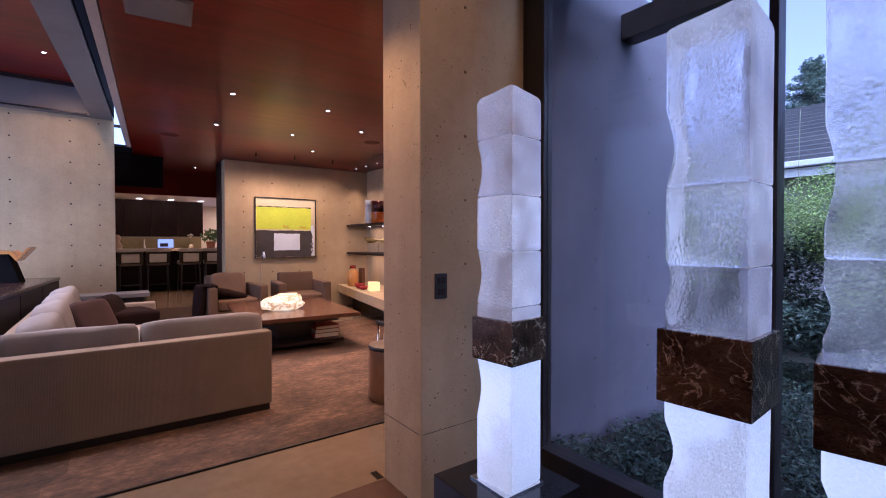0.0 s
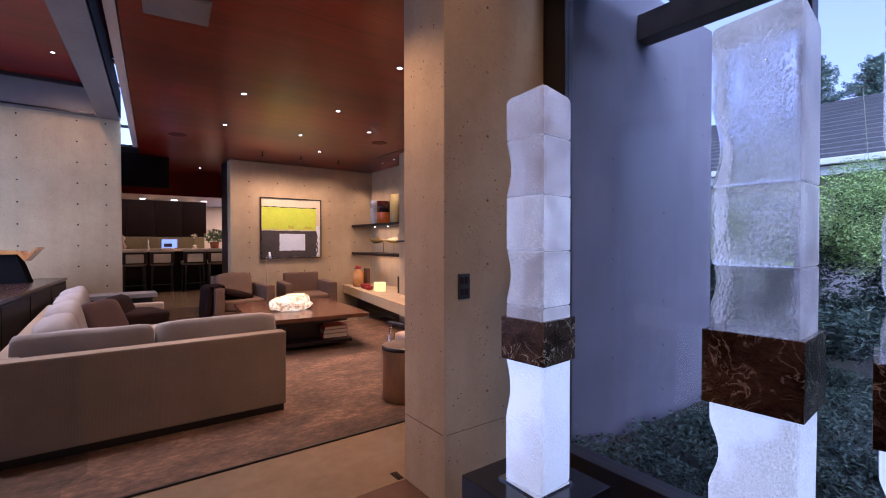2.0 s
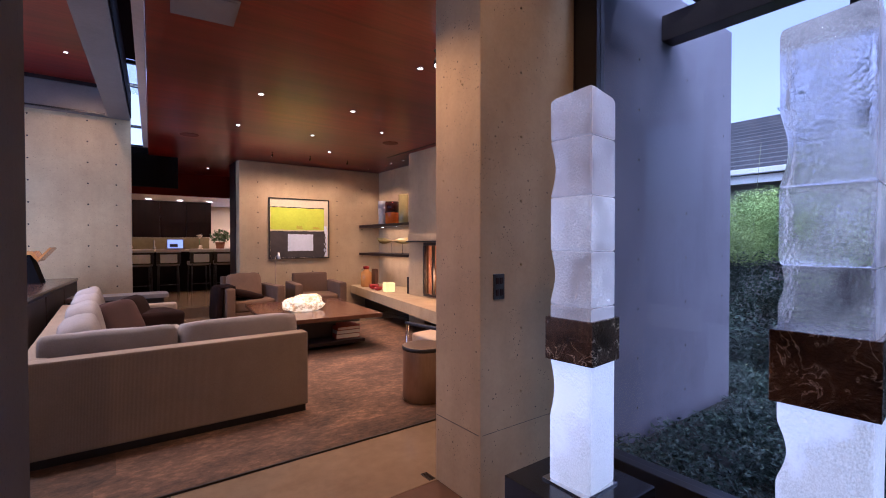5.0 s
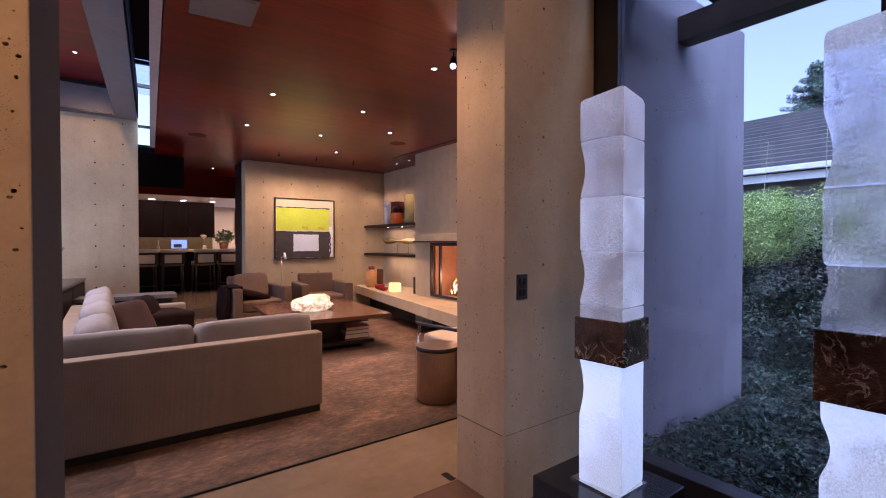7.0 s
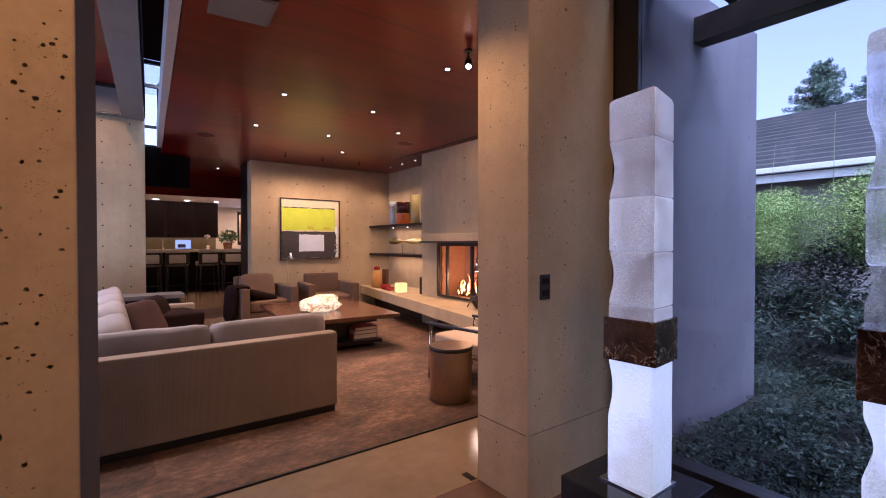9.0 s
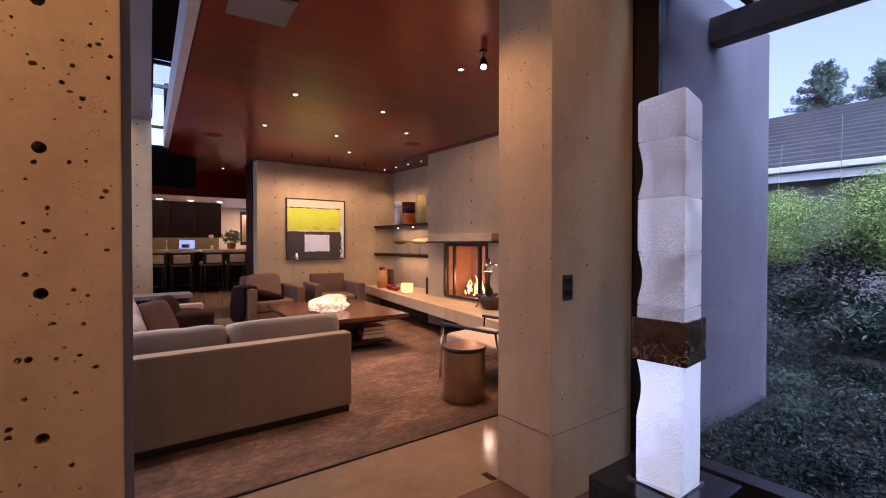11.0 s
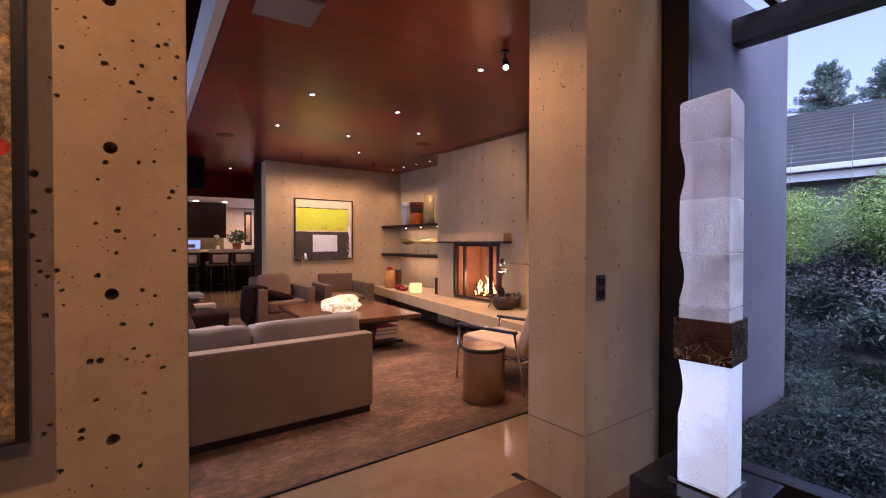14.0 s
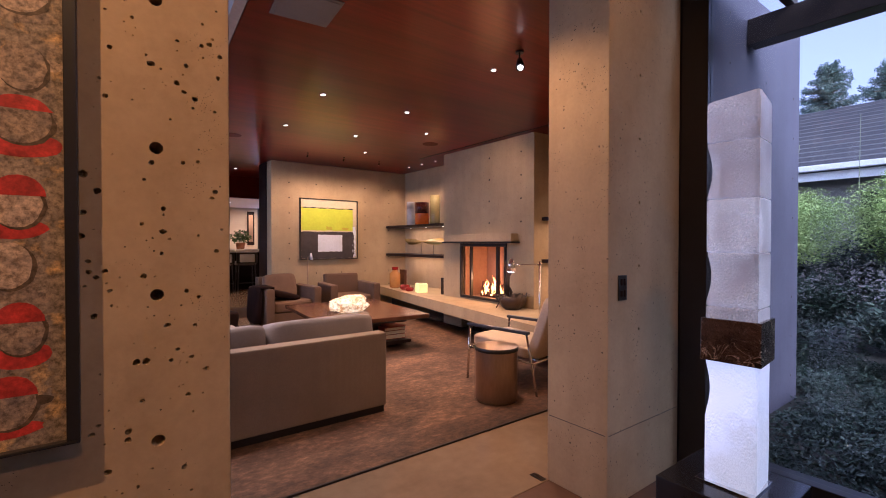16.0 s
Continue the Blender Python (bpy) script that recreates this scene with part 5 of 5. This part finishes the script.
# warm hall spots out of view: first inferred from the frame's shadow, others added
spot((-1.75, 0.85, 3.5), (-1.05, 1.92, 1.5), 125, 72, 0.8, AMBER, 0.02)
spot((-0.3, 0.9, 3.5), (-0.9, 1.92, 1.4), 16, 60, 0.8, AMBER)
spot((0.35, 2.55, CEIL - 0.03), (1.15, 2.1, 1.35), 40, 75, 0.9, AMBER)
spot((-0.9, -0.7, 3.5), (-0.4, 0.6, 0.0), 40, 120, 0.9, AMBER, 0.06)
spot((0.45, 0.55, 3.5), (1.25, 1.92, 1.75), 40, 58, 1.0, AMBER, 0.04)
# fittings for these unseen spots, four of them added with their light
downlight(0.45, 0.55, CEIL + 0.9)
downlight(-0.9, -0.7, CEIL + 0.9)
downlight(-1.75, 0.85, CEIL + 0.9)
downlight(-0.3, 0.9, CEIL + 0.9)
downlight(0.35, 2.55, CEIL)

# ---- tie holes in the concrete ----
# raised discs: the dark inside of each hole is painted on them
M_HOLE_SHADE = material("hole_shade", (0.012, 0.010, 0.009), 0.95)
M_RIM = two_scale("hole_rim", (0.20, 0.17, 0.14), (0.26, 0.22, 0.18), 30, 90, 0.9, 0.3)


def tie_mesh(r):
    bm = bmesh.new()
    rings = []
    for rr, yy in ((r, -0.0008), (r * 0.94, -0.0016), (r * 0.90, -0.0012), (r * 0.45, -0.0010)):
        rag = [1 + 0.10 * math.sin(2.3 * a) * math.cos(1.1 * a + 1) for a in range(16)]
        rings.append([bm.verts.new((rr * rag[a] * math.cos(a * math.pi / 8), yy, rr * rag[a] * math.sin(a * math.pi / 8))) for a in range(16)])
    for i, (p, q) in enumerate(zip(rings, rings[1:])):
        for a in range(16):
            f = bm.faces.new((p[a], p[(a + 1) % 16], q[(a + 1) % 16], q[a]))
            f.material_index = 0 if i == 0 else 1
    bm.faces.new(rings[-1]).material_index = 1
    me = finish(bm, "tie_hole", M_RIM)
    me.materials.append(M_HOLE_SHADE)
    return me


def ties(wall, mesh, xs, zs, y):
    for x in xs:
        for z in zs:
            t = new("tie_hole", mesh)
            t.location = (x, y, z)
            t.parent = wall




def carve(wall, lumps):
    """Cuts air holes into a wall; a lump is (place, radii, axis), the axis the one that it goes in by."""
    bm = bmesh.new()
    for place, radii, axis in lumps:
        made = bmesh.ops.create_icosphere(bm, subdivisions=1 if max(radii) < 0.006 else 2, radius=1.0)["verts"]
        for v in made:
            n = 1 + 0.35 * noise.noise(v.co * 1.3 + Vector(place) * 40) if axis != "tie" else 1.0
            v.co = Vector(place) + Vector((v.co.x * radii[0], v.co.y * radii[1], v.co.z * radii[2])) * n
    cutter = new("cutter", finish(bm, "cutter", wall.data.materials[0]))
    cut = wall.modifiers.new("air_holes", "BOOLEAN")
    cut.operation, cut.object, cut.solver = "DIFFERENCE", cutter, "EXACT"
    me = bpy.data.meshes.new_from_object(wall.evaluated_get(bpy.context.evaluated_depsgraph_get()))
    wall.modifiers.clear()
    wall.data = me
    bpy.data.objects.remove(cutter)


def scatter(n, box, small, large, taken, seed):
    """Air holes strewn over a rectangle, clear of those that are there, in loose clusters."""
    rnd = random.Random(seed)
    made, heart = [], (0.0, 0.0)
    while len(made) < n:
        if rnd.random() < 0.35 or not made:
            heart = (rnd.uniform(box[0], box[1]), rnd.uniform(box[2], box[3]))
        x, z = heart[0] + rnd.gauss(0, 0.05), heart[1] + rnd.gauss(0, 0.06)
        r = small + (large - small) * rnd.random() ** 2.3
        if box[0] < x < box[1] and box[2] < z < box[3] and all(math.hypot(x - a, z - b) > 1.6 * (r + c) for a, b, c in taken):
            taken.append((x, z, r))
            made.append((x, z, r, rnd.uniform(0.75, 1.5)))
    return made


TIE_Z = [0.1325 + 0.3395 * k for k in range(10)]
AIR = ((-0.781, 1.700, 5), (-0.790, 1.592, 5), (-0.654, 1.649, 6), (-0.634, 1.693, 5), (-0.601, 1.749, 5), (-0.805, 1.384, 7), (-0.829, 1.419, 8),
       (-0.829, 1.337, 6), (-0.832, 1.286, 6), (-0.821, 1.209, 5), (-0.793, 1.210, 5), (-0.813, 1.112, 6), (-0.642, 1.462, 4.5), (-0.611, 1.467, 4),
       (-0.573, 1.397, 6), (-0.683, 1.351, 5), (-0.725, 1.315, 4), (-0.687, 1.247, 4), (-0.637, 1.157, 5), (-0.611, 1.141, 4.5), (-0.619, 1.073, 5),
       (-0.737, 1.001, 7), (-0.718, 1.000, 8), (-0.753, 0.847, 7), (-0.754, 0.828, 6.5), (-0.791, 0.766, 7), (-0.644, 0.735, 6))
taken = [(tx, tz, 0.016) for tx in (-0.696, -1.3) for tz in TIE_Z] + [(x, z, r / 1000) for x, z, r in AIR]
lumps = [((tx, WY0 - 0.012, tz), (0.0148, 0.075, 0.0148), "tie") for tx in (-0.696, -1.3) for tz in TIE_Z]
lumps += [((x, WY0, z), (r / 950, r / 420, r / 950), "y") for x, z, r in AIR]
lumps += [((x, WY0, z), (r * k, r * 2.2, r), "y") for x, z, r, k in scatter(230, (-0.92, -0.55, 0.35, 2.45), 0.0016, 0.0062, taken, 7)]
carve(left_wall, lumps)
taken = [(1.375, 0.197 + 0.32 * k, 0.009) for k in range(8)]
lumps = [((1.375, WY0 - 0.006, 0.197 + 0.32 * k), (0.0078, 0.03, 0.0078), "tie") for k in range(8)]
lumps += [((x, WY0, z), (r, r * 2.2, r * k), "y") for x, z, r, k in scatter(60, (1.12, 1.78, 0.1, 2.3), 0.0012, 0.0042, taken, 9)]
lumps += [((1.105, y, z), (r * 2.2, r, r * k * 1.3), "x") for y, z, r, k in scatter(75, (WY0 + 0.015, WY1 - 0.015, 0.45, 2.4), 0.0014, 0.0045, [], 12)]
carve(right_wall, lumps)
ties(out_wall, tie_mesh(0.009), (2.45, 3.08, 3.68), [0.197 + 0.32 * k for k in range(9)], WY0)
ties(pic_wall, tie_mesh(0.011), (1.76, 2.24, 2.72, 3.20, 3.72), [0.21 + 0.262 * k for k in range(9)], PIC_Y)
ties(lw, tie_mesh(0.011), (-0.21, -0.53, -1.15, -1.7), [0.06 + 0.29 * k for k in range(11)], 8.317)
tm = tie_mesh(0.013)
for cy in (4.75, 5.35):
    for cz in (1.55, 1.85, 2.15, 2.45):
        t = new("tie_hole", tm)
        t.matrix_world = pose(3.52, cy, cz, 0, 0, -90)
        t.parent = chim

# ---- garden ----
M_SHADELEAF = two_scale("groundcover_and_shade_leaf", (0.020, 0.039, 0.028), (0.040, 0.068, 0.049), 3, 20, 0.5, 0.1)
M_BAMBOO = two_scale("bamboo_leaf", (0.42, 0.52, 0.19), (0.20, 0.31, 0.09), 1.6, 20, 0.85, 0.1)
# needle colour is lightened: the haze of distance is put into it
M_CONIFER_HAZED = two_scale("conifer_needles_hazed", (0.15, 0.215, 0.19), (0.20, 0.27, 0.225), 0.6, 10, 0.7, 0.1)
M_BARK = two_scale("bark", (0.10, 0.07, 0.05), (0.15, 0.11, 0.08), 4, 40, 0.9, 0.6)


def leaves_object(name, label, mat, spots, size, kind="stuff", category="plants"):
    """Many small folded leaves laid round the given spots (x, y, z, spread, count)."""
    rnd = np.random.default_rng(abs(hash(len(label))) % 1000 + len(spots))
    cs, ss = [], []
    for x, y, z, sx, sz, cnt in spots:
        d = rnd.normal(size=(cnt, 3))
        d /= np.linalg.norm(d, axis=1)[:, None]
        d *= rnd.random((cnt, 1)) ** 0.45
        cs.append(np.array([x, y, z]) + d * np.array([sx, sx, sz]))
    c = np.concatenate(cs)
    n = len(c)
    ax = rnd.normal(size=(n, 3)) * np.array([1, 1, 0.5])
    ax /= np.linalg.norm(ax, axis=1)[:, None]
    sd = np.cross(ax, rnd.normal(size=(n, 3)) * 0.5 + np.array([0, 0, 1.0]))
    sd /= np.linalg.norm(sd, axis=1)[:, None] + 1e-9
    up = np.cross(sd, ax)
    s = size * rnd.uniform(0.6, 1.35, (n, 1))
    quad = np.stack([c - ax * s, c - sd * s * 0.36 + up * s * 0.08, c + ax * s - up * s * 0.12, c + sd * s * 0.36 + up * s * 0.08], 1).reshape(-1, 3)
    me = bpy.data.meshes.new(name)
    me.from_pydata(quad.tolist(), [], np.arange(4 * n).reshape(-1, 4).tolist())
    me.materials.append(mat)
    return tagged(new(name, me), label, category, kind=kind)


rg = np.random.default_rng(4)
spots_ = []
for gx in np.arange(2.0, 5.4, 0.22):
    for gy in np.arange(-2.6, 1.85, 0.22):
        spots_.append((gx + rg.uniform(-0.08, 0.08), gy + rg.uniform(-0.08, 0.08) - 0.05, 0.02 + rg.uniform(-0.03, 0.06), 0.17, 0.08, 300))
for gx in np.arange(4.0, 5.4, 0.22):
    for gy in np.arange(1.85, 4.5, 0.22):
        spots_.append((gx, gy, 0.03 + rg.uniform(-0.03, 0.06), 0.17, 0.08, 200))
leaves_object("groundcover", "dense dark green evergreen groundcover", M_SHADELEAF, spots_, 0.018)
spots_ = [(5.2 + rg.uniform(-0.35, 0.5), yy + rg.uniform(-0.2, 0.2), 0.35 + rg.uniform(-0.2, 0.2), 0.35, 0.24, 520) for yy in np.arange(-3.0, 5.0, 0.24)]
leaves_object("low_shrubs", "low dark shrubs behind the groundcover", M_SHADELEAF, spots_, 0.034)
spots_ = [(6.6 + rg.uniform(-0.5, 0.9), yy + rg.uniform(-0.3, 0.3), zz + rg.uniform(-0.25, 0.2), 0.42, 0.30, 3000) for yy in np.arange(-4.0, 7.0, 0.33) for zz in (1.22, 1.55, 1.82)]
leaves_object("bamboo_hedge", "light green feathery bamboo hedge", M_BAMBOO, spots_, 0.0165)
# lower hedge uses the dark groundcover leaf: its shade is put into colour
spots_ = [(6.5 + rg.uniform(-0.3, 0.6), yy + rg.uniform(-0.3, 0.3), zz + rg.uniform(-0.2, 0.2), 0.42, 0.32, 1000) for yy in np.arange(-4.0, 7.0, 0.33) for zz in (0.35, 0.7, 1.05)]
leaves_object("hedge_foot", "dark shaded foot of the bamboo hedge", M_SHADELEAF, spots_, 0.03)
for k in range(4):
    cane = thing("bamboo_cane", "thin pale bamboo cane rising above the hedge", "cane", (6.4 + rg.uniform(-0.3, 0.4), 0.6 + k * 0.75, 0), 0, "bamboo canes")
    tube_part("stalk", (0, 0, 0), (rg.uniform(-0.2, 0.2), rg.uniform(-0.2, 0.2), 2.6 + rg.uniform(0, 0.7)), 0.006, two_scale("cane_green", (0.15, 0.18, 0.10), (0.19, 0.20, 0.12), 4, 30, 0.6, 0.1) if k == 0 else bpy.data.materials["cane_green"], cane, "", 0.003, 6)

# neighbour's house
house = thing("neighbour_house", "neighbouring house with a grey tiled roof and white gutter", "house", (12.0, 0, 0))
M_TILE = two_scale("grey_roof_tile", (0.075, 0.075, 0.09), (0.11, 0.108, 0.12), 1.5, 10, 0.9, 0.0)
M_GUTTER = two_scale("white_gutter", (0.75, 0.76, 0.80), (0.68, 0.69, 0.73), 3, 30, 0.5, 0.05)
M_SIDING = two_scale("grey_siding", (0.20, 0.19, 0.20), (0.26, 0.25, 0.25), 2, 20, 0.8, 0.2)
box_part("wall", (0.5, -14, -0.2), (8.0, 12, 2.9), M_SIDING, house)
bm = bmesh.new()
NR = 15
for k in range(NR):
    x0, x1 = k * 0.30 - 0.1, (k + 1) * 0.30 + 0.02
    z0 = 2.98 + k * 0.155
    vs = [bm.verts.new(c) for c in ((x0, -15, z0), (x0, 13, z0), (x1, 13, z0 + 0.10), (x1, -15, z0 + 0.10), (x0, -15, z0 - 0.14), (x0, 13, z0 - 0.14))]
    bm.faces.new(vs[:4])
    bm.faces.new((vs[0], vs[1], vs[5], vs[4]))
tagged(part("roof", bm, M_TILE, house, "grey tiled roof in stepped courses"))
box_part("gutter", (-0.25, -15, 2.86), (-0.10, 13, 2.99), M_GUTTER, house, 0.02, "white gutter")
box_part("fascia", (-0.08, -15, 2.66), (0.0, 13, 2.84), M_GUTTER, house, 0.0, "white fascia board")
for k in range(8):
    w = part("window", bmesh.new(), M_BLACK, house)
    bmw = bmesh.new()
    add_box(bmw, (0.44, -6 + k * 2.0, 1.1), (0.497, -4.9 + k * 2.0, 2.4))
    w.data = finish(bmw, "window", M_BLACK)
    box_part("pane", (0.43, -5.93 + k * 2.0, 1.17), (0.438, -4.97 + k * 2.0, 2.33), M_PLINTH, w)


def conifer(at, h, label, seed):
    t = thing("conifer_tree", label, "tree", at)
    tube_part("trunk", (0, 0, 0), (0, 0, h * 0.97), 0.16, M_BARK, t, "", 0.02, 10)
    rnd = np.random.default_rng(seed)
    cen, br = [], bmesh.new()
    z = h * 0.22
    while z < h * 0.98:
        u = (z / h - 0.22) / 0.78
        reach = (1 - u) ** 0.85 * h * 0.34 + 0.10
        for a in rnd.uniform(0, 6.28, 8):
            L = reach * rnd.uniform(0.6, 1.15)
            tip = Vector((math.cos(a) * L, math.sin(a) * L, z + L * rnd.uniform(-0.16, 0.16)))
            add_tube(br, (0, 0, z), tip, 0.025, 0.006, 5)
            for s in np.linspace(0.15, 1.0, max(4, int(L / 0.13))):
                p = Vector((0, 0, z)).lerp(tip, s)
                w = 0.09 + 0.13 * (1 - s)
                cen.append((p.x, p.y, p.z - 0.02 + 0.10 * s * s, w, 0.11, 40))
        z += h * 0.022
    part("branches", br, M_BARK, t)
    lv = leaves_object("crown", label, M_CONIFER_HAZED, cen, 0.042, "", "")
    for k in ("label", "category", "kind"):
        if k in lv:
            del lv[k]
    lv.parent = t


conifer((18.6, 5.05, 0), 7.3, "tall dark conifer behind the neighbouring roof", 3)
conifer((17.4, 3.35, 0), 6.6, "dark conifer beside the taller one", 4)
conifer((19.5, 6.2, 0), 5.9, "smaller conifer with drooping branches", 5)

# pergola over the garden strip
perg = thing("pergola", "dark timber pergola beams over the garden strip", "pergola", (0, 0, 0))
M_BEAM = two_scale("dark_stained_timber", (0.045, 0.032, 0.028), (0.07, 0.05, 0.042), 3, 30, 0.6, 0.2)
box_part("beam", (2.72, -6, 2.62), (2.86, 1.917, 2.79), M_BEAM, perg, 0.004)
box_part("soffit", (1.87, -6, 2.80), (2.22, 1.917, 2.95), M_BEAM, perg, 0.004)
for k in range(16):
    ry = 1.66 - k * 0.34
    box_part("rafter", (2.224, ry, 2.80), (2.80, ry + 0.05, 2.88), M_BEAM, perg, 0.003)
